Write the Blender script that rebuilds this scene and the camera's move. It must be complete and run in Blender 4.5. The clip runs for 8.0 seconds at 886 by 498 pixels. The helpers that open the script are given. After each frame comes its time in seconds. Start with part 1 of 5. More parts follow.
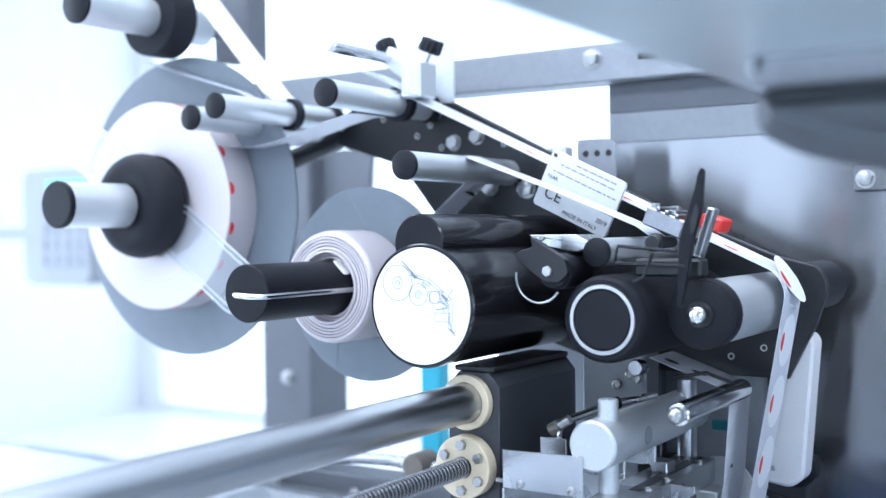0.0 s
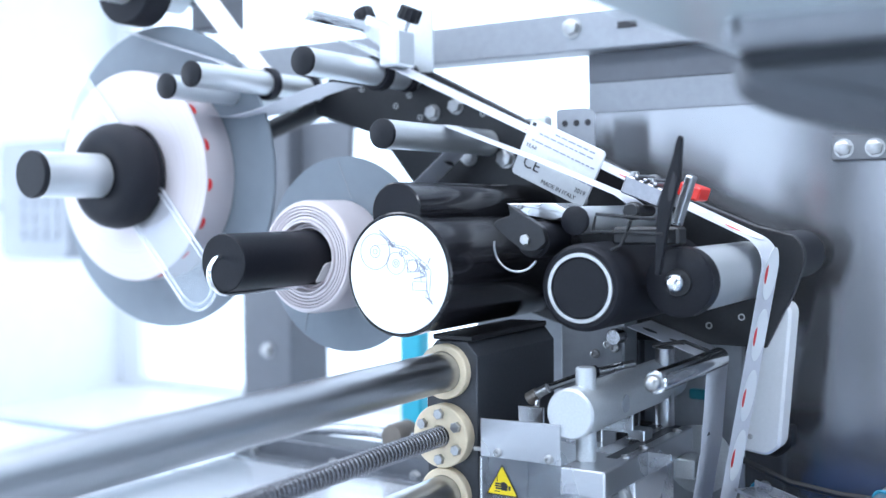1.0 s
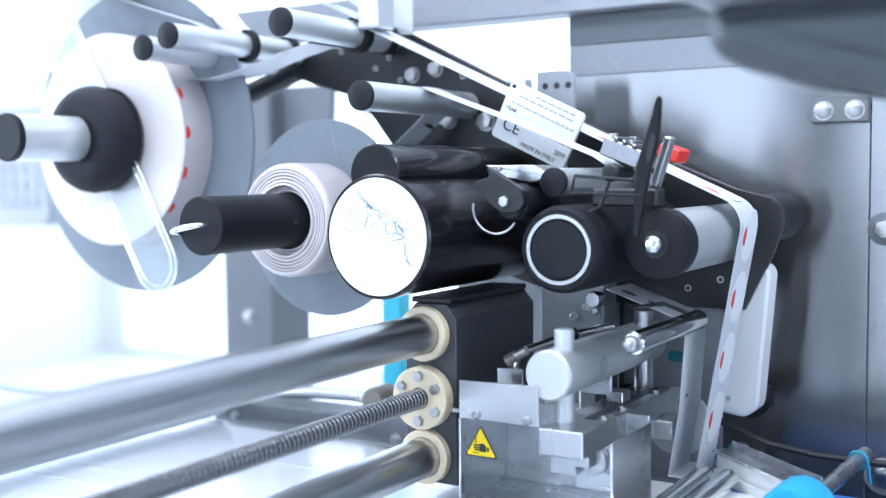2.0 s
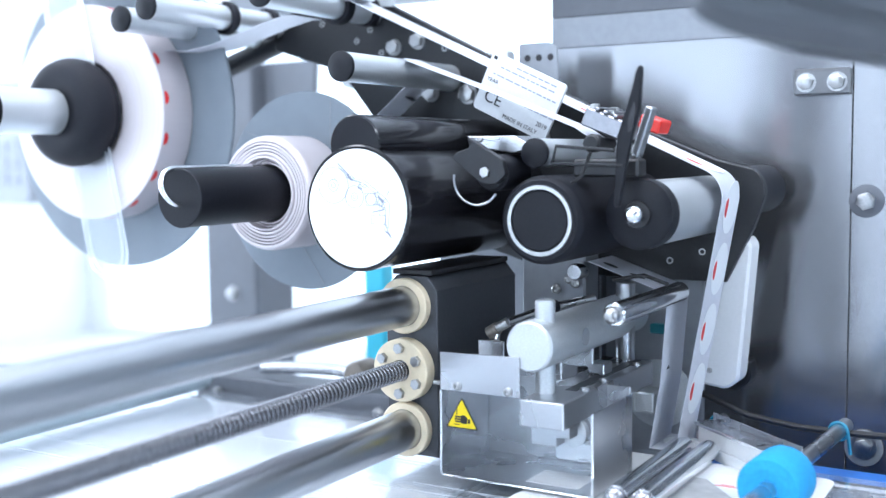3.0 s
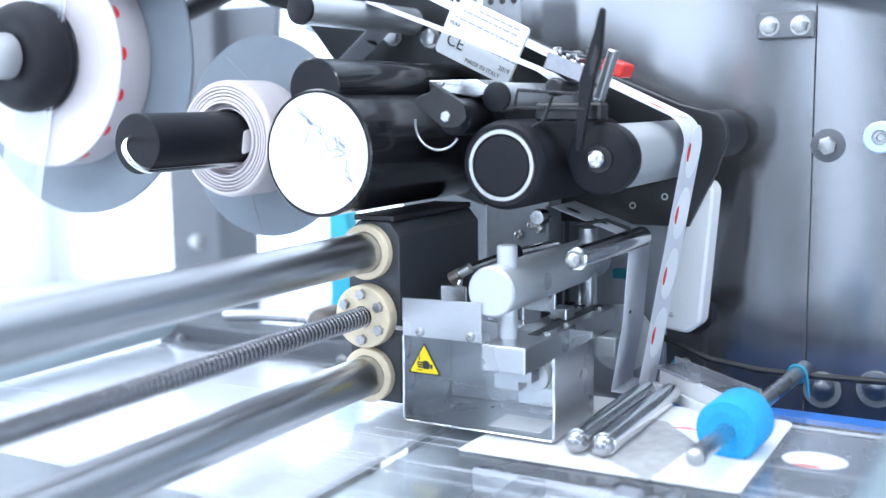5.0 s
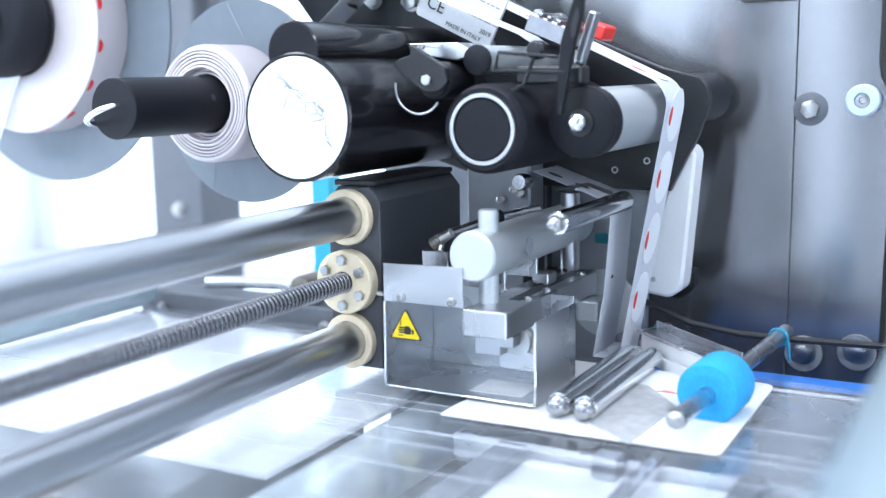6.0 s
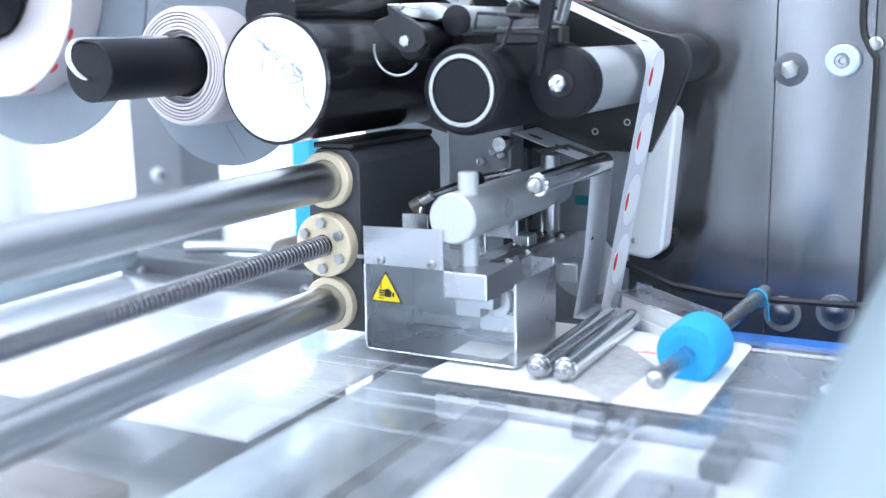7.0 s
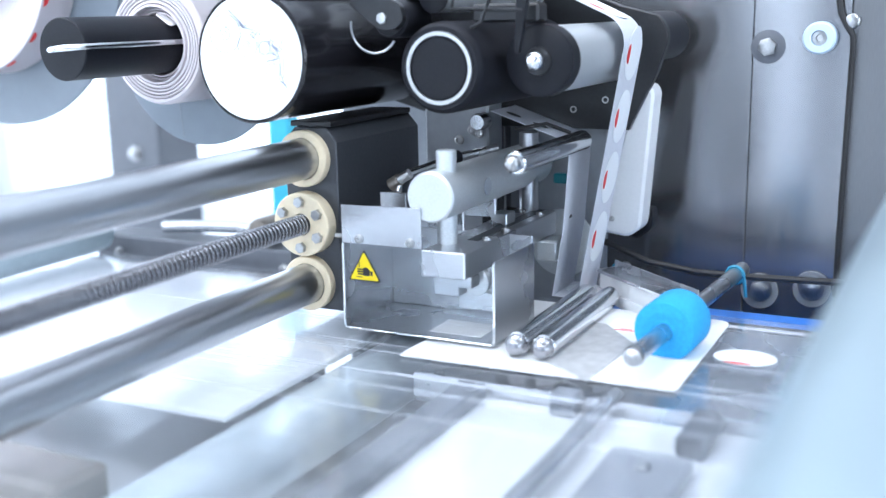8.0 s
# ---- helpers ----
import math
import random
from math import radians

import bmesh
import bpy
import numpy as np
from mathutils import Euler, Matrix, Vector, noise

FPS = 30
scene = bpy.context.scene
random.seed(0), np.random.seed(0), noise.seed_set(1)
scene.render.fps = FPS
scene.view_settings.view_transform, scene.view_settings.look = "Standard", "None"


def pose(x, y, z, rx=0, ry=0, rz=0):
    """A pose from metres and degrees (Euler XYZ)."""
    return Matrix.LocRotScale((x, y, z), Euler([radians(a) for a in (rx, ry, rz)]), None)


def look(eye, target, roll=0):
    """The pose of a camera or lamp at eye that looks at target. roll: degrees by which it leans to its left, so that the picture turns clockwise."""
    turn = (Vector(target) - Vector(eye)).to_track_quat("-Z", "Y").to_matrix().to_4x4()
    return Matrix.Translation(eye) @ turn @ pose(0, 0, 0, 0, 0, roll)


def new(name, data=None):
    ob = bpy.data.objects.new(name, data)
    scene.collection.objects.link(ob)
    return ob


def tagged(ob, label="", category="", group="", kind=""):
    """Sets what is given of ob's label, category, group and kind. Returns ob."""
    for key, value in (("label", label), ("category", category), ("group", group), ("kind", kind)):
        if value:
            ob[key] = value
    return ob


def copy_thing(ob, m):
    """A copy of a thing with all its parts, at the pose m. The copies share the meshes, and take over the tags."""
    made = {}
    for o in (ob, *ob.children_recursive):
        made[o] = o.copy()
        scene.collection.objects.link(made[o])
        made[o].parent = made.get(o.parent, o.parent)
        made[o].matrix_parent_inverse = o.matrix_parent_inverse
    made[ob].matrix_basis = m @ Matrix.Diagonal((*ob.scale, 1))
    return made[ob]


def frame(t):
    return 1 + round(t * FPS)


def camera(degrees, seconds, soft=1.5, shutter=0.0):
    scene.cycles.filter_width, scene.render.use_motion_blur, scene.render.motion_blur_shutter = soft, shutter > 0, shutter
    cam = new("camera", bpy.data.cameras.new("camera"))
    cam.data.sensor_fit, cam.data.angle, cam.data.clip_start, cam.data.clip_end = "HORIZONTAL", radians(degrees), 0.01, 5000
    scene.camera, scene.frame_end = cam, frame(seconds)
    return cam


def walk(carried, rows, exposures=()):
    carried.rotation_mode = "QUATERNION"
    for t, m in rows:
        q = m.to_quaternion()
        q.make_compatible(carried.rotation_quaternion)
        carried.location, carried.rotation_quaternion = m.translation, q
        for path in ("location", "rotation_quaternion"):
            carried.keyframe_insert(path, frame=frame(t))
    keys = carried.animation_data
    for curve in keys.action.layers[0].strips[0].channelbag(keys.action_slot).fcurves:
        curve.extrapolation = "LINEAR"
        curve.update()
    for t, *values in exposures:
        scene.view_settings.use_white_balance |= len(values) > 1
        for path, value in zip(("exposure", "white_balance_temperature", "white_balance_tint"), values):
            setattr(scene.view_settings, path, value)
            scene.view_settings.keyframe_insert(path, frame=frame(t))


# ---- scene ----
cam = camera(44.62, 8.0, soft=1.35)
# seconds, place of the eye, turn
PATH = [
    (0.0, 0.0012, -0.0037, 1.2455, 88.920, 0.628, 33.338),
    (0.5, 0.0012, 0.0000, 1.2401, 88.330, 0.615, 32.784),
    (1.0, 0.0024, 0.0044, 1.2351, 87.666, 0.609, 32.392),
    (1.5, 0.0041, 0.0069, 1.2309, 86.844, 0.566, 31.957),
    (2.0, 0.0075, 0.0125, 1.2262, 86.009, 0.643, 31.617),
    (3.5, 0.0114, 0.0242, 1.2108, 84.450, 0.637, 30.536),
    (4.0, 0.0135, 0.0264, 1.2126, 83.684, 0.628, 30.194),
    (5.5, 0.0149, 0.0360, 1.2053, 81.493, 0.798, 28.791),
    (6.0, 0.0170, 0.0408, 1.2031, 80.570, 0.857, 28.477),
    (6.5, 0.0172, 0.0438, 1.2018, 79.534, 0.887, 28.056),
    (7.0, 0.0186, 0.0442, 1.1990, 78.711, 1.014, 27.509),
    (7.5, 0.0201, 0.0454, 1.1967, 78.114, 1.028, 26.949),
    (8.0, 0.0205, 0.0474, 1.1989, 77.538, 1.035, 26.464),
]
walk(cam, [(t, pose(x, y, z, rx, ry, rz)) for t, x, y, z, rx, ry, rz in PATH], exposures=[(0.0, -0.14, 6100, 15), (1.5, -0.05, 6230, 15), (4.0, 0.15, 6340, 15), (8.0, 0.18, 6400, 15)])
cam.data.dof.use_dof = True
cam.data.dof.focus_distance = 1.44
cam.data.dof.aperture_fstop = 2.1

# ---- light: an assumed bright white hall with ceiling panels, added glowing panes and fill lamps ----
world = bpy.data.worlds.new("world")
scene.world = world
world.use_nodes = True
world.node_tree.nodes["Background"].inputs[0].default_value = (0.75, 0.85, 1.0, 1)
world.node_tree.nodes["Background"].inputs[1].default_value = 0.6


def area(name, m, sx, sy, power, color):
    data = bpy.data.lights.new(name, "AREA")
    data.shape, data.size, data.size_y, data.energy, data.color = "RECTANGLE", sx, sy, power, color
    ob = new(name, data)
    ob.matrix_world = m
    return ob


# assumed ceiling lamps, never in view; the camera-side row is stronger
for i, (x, y) in enumerate(((-2.6, 1.2), (-0.6, 1.2), (1.4, 1.2), (-2.6, -1.6), (-0.6, -1.6), (1.4, -1.6))):
    area("ceiling_light", pose(x, y, 3.42), 1.5, 0.9, 20 if y > 0 else 39, (0.80, 0.91, 1.0))
# unseen fill lamps, added to brighten the machine from both sides
area("window_light", look((-4.6, 0.8, 1.9), (0, 1.2, 1.1)), 4.0, 2.6, 48, (0.80, 0.91, 1.0))
area("window_light", look((3.4, -0.6, 1.7), (0, 0.9, 1.0)), 3.0, 2.2, 34, (0.80, 0.91, 1.0))


# ---- materials ----
def material(name, color, rough=0.5, metal=0.0, grain=0.0, scale=60.0, bump=0.0, stretch=(1, 1, 1), stain=0.0, rvar=0.0, **more):
    """A principled material: fine grain and broad stains vary colour, roughness and relief."""
    m = bpy.data.materials.new(name)
    m.use_nodes = True
    n, l = m.node_tree.nodes, m.node_tree.links
    b = n["Principled BSDF"]
    b.inputs["Base Color"].default_value = (*color, 1)
    b.inputs["Roughness"].default_value, b.inputs["Metallic"].default_value = rough, metal
    for key, value in more.items():
        b.inputs[key.replace("_", " ")].default_value = value
    co = n.new("ShaderNodeTexCoord")
    mp = n.new("ShaderNodeMapping")
    mp.inputs["Scale"].default_value = stretch
    l.new(co.outputs["Object"], mp.inputs[0])
    fine = n.new("ShaderNodeTexNoise")
    fine.inputs["Scale"].default_value, fine.inputs["Detail"].default_value = scale, 5
    l.new(mp.outputs[0], fine.inputs["Vector"])
    broad = n.new("ShaderNodeTexNoise")
    broad.inputs["Scale"].default_value, broad.inputs["Detail"].default_value = 7.0, 6
    l.new(co.outputs["Object"], broad.inputs["Vector"])
    last = None
    for tex, amount in ((fine, grain), (broad, stain)):
        if amount:
            ramp = n.new("ShaderNodeMapRange")
            ramp.inputs[1].default_value, ramp.inputs[2].default_value = 0.3, 0.7
            ramp.inputs[3].default_value, ramp.inputs[4].default_value = 1 - amount, 1 + amount
            l.new(tex.outputs["Fac"], ramp.inputs[0])
            mix = n.new("ShaderNodeVectorMath")
            mix.operation = "SCALE"
            if last:
                l.new(last, mix.inputs[0])
            else:
                mix.inputs[0].default_value = color
            l.new(ramp.outputs[0], mix.inputs["Scale"])
            last = mix.outputs[0]
    if last:
        l.new(last, b.inputs["Base Color"])
    if rvar:
        ramp = n.new("ShaderNodeMapRange")
        ramp.inputs[1].default_value, ramp.inputs[2].default_value = 0.3, 0.7
        ramp.inputs[3].default_value, ramp.inputs[4].default_value = max(0.02, rough - rvar), rough + rvar
        l.new(broad.outputs["Fac"], ramp.inputs[0])
        l.new(ramp.outputs[0], b.inputs["Roughness"])
    if bump:
        bp = n.new("ShaderNodeBump")
        bp.inputs["Strength"].default_value, bp.inputs["Distance"].default_value = bump, 0.001
        l.new(fine.outputs["Fac"], bp.inputs["Height"])
        l.new(bp.outputs[0], b.inputs["Normal"])
    return m


STEEL = material("brushed_steel", (0.56, 0.57, 0.59), 0.28, 1.0, 0.06, 90, 0.12, (1, 12, 12), 0.05, 0.06)
SCREW = material("thread_steel", (0.36, 0.36, 0.38), 0.27, 1.0, 0.04, 60)
ROD = material("ground_rod_steel", (0.52, 0.53, 0.55), 0.29, 1.0, 0.04, 240, 0.01, (6, 1, 6), 0.015, 0.004)
CHROME = material("polished_chrome", (0.78, 0.79, 0.81), 0.15, 1.0, 0.03, 80, 0.0, (1, 1, 1), 0.03, 0.03)
BOLT = material("zinc_bolt_steel", (0.46, 0.46, 0.46), 0.3, 1.0, 0.1, 300, 0.2)
ALU = material("anodised_aluminium", (0.74, 0.77, 0.79), 0.38, 0.75, 0.03, 200, 0.05, (1, 14, 1), 0.02)
ALU_MATT = material("blasted_aluminium", (0.66, 0.69, 0.71), 0.5, 0.7, 0.06, 400, 0.25, (1, 1, 1), 0.04)
SHEET = material("wall_sheet_steel", (0.275, 0.28, 0.295), 0.155, 0.85, 0.05, 60, 0.03, (14, 1, 1), 0.04, 0.02, Anisotropic=0.95)
brush = SHEET.node_tree.nodes.new("ShaderNodeCombineXYZ")
brush.inputs[2].default_value = 1.0
SHEET.node_tree.links.new(brush.outputs[0], SHEET.node_tree.nodes["Principled BSDF"].inputs["Tangent"])
DOOR = material("dull_dark_sheet_steel", (0.17, 0.175, 0.185), 0.36, 0.5, 0.05, 60, 0.05, (14, 1, 1), 0.05, 0.03)
FRAME_GREY = material("grey_painted_frame", (0.30, 0.32, 0.35), 0.45, 0.2, 0.05, 80, 0.1, (1, 1, 1), 0.06)
BLACK = material("gloss_black_cover", (0.012, 0.012, 0.015), 0.16, 0.0, 0.15, 120, 0.03, (1, 1, 1), 0.1, 0.05)
BLACK_MATT = material("matt_black_plastic", (0.009, 0.010, 0.014), 0.42, 0.0, 0.15, 300, 0.15, (1, 1, 1), 0.1, Specular_IOR_Level=0.22)
BLACK_PLATE = material("black_anodised_plate", (0.014, 0.015, 0.018), 0.38, 0.2, 0.15, 200, 0.08, (1, 1, 1), 0.15)
RUBBER = material("black_rubber", (0.011, 0.012, 0.017), 0.6, 0.0, 0.1, 250, 0.2, Specular_IOR_Level=0.22)
BLOCK = material("dark_grey_block", (0.055, 0.06, 0.07), 0.42, 0.3, 0.08, 200, 0.08, (1, 1, 1), 0.08)
CREAM = material("cream_plastic", (0.78, 0.66, 0.47), 0.42, 0.0, 0.04, 150, 0.05, (1, 1, 1), 0.04)
PALE_BLUE = material("pale_blue_plastic", (0.58, 0.72, 0.86), 0.4, 0.0, 0.02, 200, 0.04, (1, 1, 1), 0.02)
WHITE = material("white_plastic", (0.8, 0.81, 0.82), 0.4, 0.0, 0.02, 200, 0.04, (1, 1, 1), 0.02)
PAPER = material("white_paper", (0.82, 0.81, 0.82), 0.6, 0.0, 0.03, 200, 0.05, (1, 1, 1), 0.02)
LINER = material("glassine_liner", (0.64, 0.66, 0.72), 0.35, 0.0, 0.03, 120, 0.05, (1, 1, 1), 0.03)
STICKER = material("white_gloss_sticker", (0.86, 0.89, 0.91), 0.4, 0.0, 0.02, 200, 0.0, (1, 1, 1), 0.02)
DISC = material("grey_translucent_disc", (0.20, 0.235, 0.27), 0.3, 0.0, 0.04, 40, 0.02, (1, 1, 1), 0.06, 0.02, Transmission_Weight=0.15, IOR=1.45)
RED = material("red_print", (0.75, 0.03, 0.03), 0.45, 0.0, 0.06, 200)
RED_PLASTIC = material("red_plastic", (0.75, 0.03, 0.02), 0.35, 0.0, 0.05, 200, 0.05)
YELLOW = material("yellow_sticker", (0.9, 0.68, 0.01), 0.4, 0.0, 0.04, 200)
INK = material("black_print", (0.02, 0.02, 0.025), 0.5, 0.0, 0.05, 200)
GREY_INK = material("grey_print", (0.30, 0.32, 0.39), 0.5, 0.0, 0.05, 200)
FOAM = material("blue_foam", (0.02, 0.36, 0.72), 0.85, 0.0, 0.12, 260, 0.7, (1, 1, 1), 0.05)
BLUE = material("blue_plastic", (0.02, 0.18, 0.62), 0.4, 0.0, 0.08, 60, 0.05)
CYAN = material("cyan_plastic", (0.05, 0.6, 0.78), 0.4, 0.0, 0.05, 60)
CLAMP = material("milled_grey_steel", (0.26, 0.26, 0.28), 0.3, 0.9, 0.08, 150, 0.1, (1, 1, 1), 0.05)
BRASS = material("dark_brass_fitting", (0.34, 0.31, 0.28), 0.35, 0.8, 0.1, 200, 0.2)
TEAL = material("pale_coated_tube", (0.31, 0.385, 0.42), 0.3, 0.15, 0.04, 60, 0.05, (1, 1, 1), 0.04)
TUBE = material("pale_steel_tube", (0.60, 0.68, 0.71), 0.3, 0.35, 0.04, 60, 0.05, (1, 1, 1), 0.05)
WORN = material("worn_dull_steel", (0.58, 0.58, 0.58), 0.5, 0.55, 0.12, 70, 0.2, (1, 1, 1), 0.1)
# frame paint; on the housing it also draws the beam's shade
FAR_GREY = material("dark_frame_paint_and_shade", (0.13, 0.14, 0.16), 0.5, 0.1, 0.05, 60, 0.1, (1, 1, 1), 0.06)
PLATE_SILVER = material("silver_type_plate", (0.72, 0.74, 0.76), 0.42, 0.1, 0.03, 200, 0.03, (1, 1, 1), 0.03)
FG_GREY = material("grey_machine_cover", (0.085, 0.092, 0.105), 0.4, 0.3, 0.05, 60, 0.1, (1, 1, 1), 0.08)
WALL_GREY = material("grey_wall_paint", (0.30, 0.32, 0.35), 0.7, 0.0, 0.03, 30, 0.05, (1, 1, 1), 0.04)
WALL_WHITE = material("white_wall_paint", (0.82, 0.84, 0.86), 0.7, 0.0, 0.02, 30, 0.05, (1, 1, 1), 0.02)
FLOOR_GREY = material("pale_floor_coating", (0.78, 0.80, 0.82), 0.35, 0.0, 0.04, 40, 0.03, (1, 1, 1), 0.06)
CABLE = material("black_cable", (0.02, 0.02, 0.022), 0.5, 0.0, 0.1, 200)
BEIGE = material("dull_beige_steel", (0.24, 0.21, 0.18), 0.5, 0.2, 0.08, 60, 0.1, (1, 1, 1), 0.08)


def clear(name, tint, glass, rough, gain_by=1.0, haze=0.0):
    """A thin clear sheet: see-through, with a gloss of its own."""
    m = bpy.data.materials.new(name)
    m.use_nodes = True
    n, l = m.node_tree.nodes, m.node_tree.links
    out = n["Material Output"]
    n.remove(n["Principled BSDF"])
    tr = n.new("ShaderNodeBsdfTransparent")
    tr.inputs[0].default_value = (*tint, 1)
    gl = n.new("ShaderNodeBsdfGlossy")
    gl.inputs["Roughness"].default_value = rough
    gl.inputs["Color"].default_value = (0.95, 0.97, 1, 1)
    fr = n.new("ShaderNodeLayerWeight")
    fr.inputs["Blend"].default_value = 0.5
    steep = n.new("ShaderNodeMath")
    steep.operation = "POWER"
    steep.inputs[1].default_value = 3.0
    l.new(fr.outputs["Facing"], steep.inputs[0])
    gain = n.new("ShaderNodeMath")
    gain.operation = "MULTIPLY_ADD"
    gain.use_clamp = True
    gain.inputs[1].default_value, gain.inputs[2].default_value = gain_by, glass
    l.new(steep.outputs[0], gain.inputs[0])
    mix = n.new("ShaderNodeMixShader")
    l.new(gain.outputs[0], mix.inputs[0])
    l.new(tr.outputs[0], mix.inputs[1])
    l.new(gl.outputs[0], mix.inputs[2])
    tex = n.new("ShaderNodeTexNoise")
    co = n.new("ShaderNodeTexCoord")
    mp = n.new("ShaderNodeMapping")
    mp.inputs["Scale"].default_value = (0.8, 14, 1)
    l.new(co.outputs["Object"], mp.inputs[0])
    l.new(mp.outputs[0], tex.inputs["Vector"])
    tex.inputs["Scale"].default_value = 2.2
    bp = n.new("ShaderNodeBump")
    bp.inputs["Strength"].default_value, bp.inputs["Distance"].default_value = 0.25, 0.002
    l.new(tex.outputs["Fac"], bp.inputs["Height"])
    l.new(bp.outputs[0], gl.inputs["Normal"])
    last = mix.outputs[0]
    if haze:
        milk = n.new("ShaderNodeBsdfDiffuse")
        milk.inputs[0].default_value = (0.85, 0.89, 0.93, 1)
        amount = n.new("ShaderNodeMapRange")
        amount.inputs[1].default_value, amount.inputs[2].default_value = 0.35, 0.7
        amount.inputs[3].default_value, amount.inputs[4].default_value = haze * 0.7, haze * 1.5
        l.new(tex.outputs["Fac"], amount.inputs[0])
        veil = n.new("ShaderNodeMixShader")
        l.new(amount.outputs[0], veil.inputs[0])
        l.new(last, veil.inputs[1])
        l.new(milk.outputs[0], veil.inputs[2])
        last = veil.outputs[0]
    l.new(last, out.inputs[0])
    return m


CLEAR = clear("clear_acrylic", (0.975, 0.985, 0.99), 0.03, 0.06, 0.7)
ACRYLIC_EDGE = clear("acrylic_edge", (0.97, 0.98, 0.99), 0.6, 0.3, 0.5)
FILM = clear("packaging_film", (0.95, 0.965, 0.99), 0.05, 0.16, 0.75, 0.06)
RETAINER = clear("hazy_clear_acrylic", (0.93, 0.95, 0.965), 0.04, 0.1, 0.7, 0.10)
CREASE = clear("film_crease", (0.96, 0.97, 0.99), 0.25, 0.3, 0.6, 0.25)


def glow(name, color, strength):
    m = bpy.data.materials.new(name)
    m.use_nodes = True
    b = m.node_tree.nodes["Principled BSDF"]
    b.inputs["Base Color"].default_value = (*color, 1)
    b.inputs["Emission Color"].default_value, b.inputs["Emission Strength"].default_value = (*color, 1), strength
    return m


# glow of the panes added to the hall walls
BRIGHT_PANE = glow("glowing_pane", (0.80, 0.91, 1.0), 1.45)
PANEL_GLOW = glow("ceiling_panel_diffuser", (0.95, 0.98, 1.0), 4.0)
SCREEN = glow("green_display", (0.1, 0.75, 0.6), 0.6)


# ---- shaping helpers: all of them add to a bmesh, in world metres ----
CENTRE = Vector((0, 0, 1.25))
plan = {"grow": 1.0}


def grown(at):
    """Places of an assembly, drawn on a plan of another scale, brought to the scale of the place."""
    return CENTRE + (Vector(at) - CENTRE) * plan["grow"]


def thing(name, at, label="", category="", group="", kind=""):
    at = grown(at)
    ob = new(name)
    ob.empty_display_size = 0.02
    ob.location = at
    ob["base"] = list(at)
    return tagged(ob, label, category, group, kind)


def origin(ob):
    at = Vector()
    while ob:
        if "base" in ob:
            at += Vector(ob["base"])
        ob = ob.parent
    return at


def part(name, bm, mat, parent=None, label="", smooth=True):
    """Links a bmesh, drawn in world metres, as one mesh under its thing or part."""
    if plan["grow"] != 1.0:
        for v in bm.verts:
            v.co = grown(v.co)
    if parent:
        bmesh.ops.translate(bm, verts=bm.verts, vec=-origin(parent))
    bmesh.ops.recalc_face_normals(bm, faces=bm.faces)
    me = bpy.data.meshes.new(name)
    bm.to_mesh(me)
    bm.free()
    for m in (mat if isinstance(mat, (list, tuple)) else [mat]):
        me.materials.append(m)
    if smooth:
        me.shade_smooth()
        me.set_sharp_from_angle(angle=radians(35))
    ob = new(name, me)
    if parent:
        ob.parent = parent
    if label:
        ob["label"] = label
    return ob


def lathe(profile, x, z, seg=40, bm=None, mi=0):
    """Turns (y, radius) pairs about an axis along y."""
    bm = bm or bmesh.new()
    rings = []
    for y, r in profile:
        if r < 1e-6:
            rings.append([bm.verts.new((x, y, z))])
        else:
            rings.append([bm.verts.new((x + r * math.cos(2 * math.pi * i / seg), y, z + r * math.sin(2 * math.pi * i / seg))) for i in range(seg)])
    for a, b in zip(rings, rings[1:]):
        for i in range(seg):
            j = (i + 1) % seg
            vs = [a[i % len(a)], a[j % len(a)], b[j % len(b)], b[i % len(b)]]
            vs = list(dict.fromkeys(vs))
            if len(vs) > 2:
                f = bm.faces.new(vs)
                f.material_index = mi
    return bm


def rod(x, z, y0, y1, r, c=0.0015, seg=40, bm=None):
    """A closed round bar along y with small chamfers."""
    return lathe([(y0, 0), (y0, r - c), (y0 + c, r), (y1 - c, r), (y1, r - c), (y1, 0)], x, z, seg, bm)


def box(x0, x1, y0, y1, z0, z1, b=0.0015, bm=None, seg=1):
    own = bmesh.new()
    r = bmesh.ops.create_cube(own, size=1)
    bmesh.ops.scale(own, vec=(x1 - x0, y1 - y0, z1 - z0), verts=own.verts)
    bmesh.ops.translate(own, vec=((x0 + x1) / 2, (y0 + y1) / 2, (z0 + z1) / 2), verts=own.verts)
    if b:
        bmesh.ops.bevel(own, geom=own.edges, offset=b, segments=seg, profile=0.5, affect="EDGES")
    return merge(bm, own)


def merge(bm, own):
    if bm is None:
        return own
    me = bpy.data.meshes.new("temp")
    own.to_mesh(me)
    own.free()
    bm.from_mesh(me)
    bpy.data.meshes.remove(me)
    return bm


def slab(outline, y0, y1, b=0.001, bm=None, holes=()):
    """A plate: an outline of (x, z) pairs, thick from y0 to y1."""
    own = bmesh.new()
    vs = [own.verts.new((x, y0, z)) for x, z in outline]
    f = own.faces.new(vs)
    r = bmesh.ops.extrude_face_region(own, geom=[f])
    bmesh.ops.translate(own, vec=(0, y1 - y0, 0), verts=[v for v in r["geom"] if isinstance(v, bmesh.types.BMVert)])
    if b:
        es = [e for e in own.edges if abs(e.verts[0].co.y - e.verts[1].co.y) < 1e-7]
        bmesh.ops.bevel(own, geom=es, offset=b, segments=1, affect="EDGES")
    return merge(bm, own)


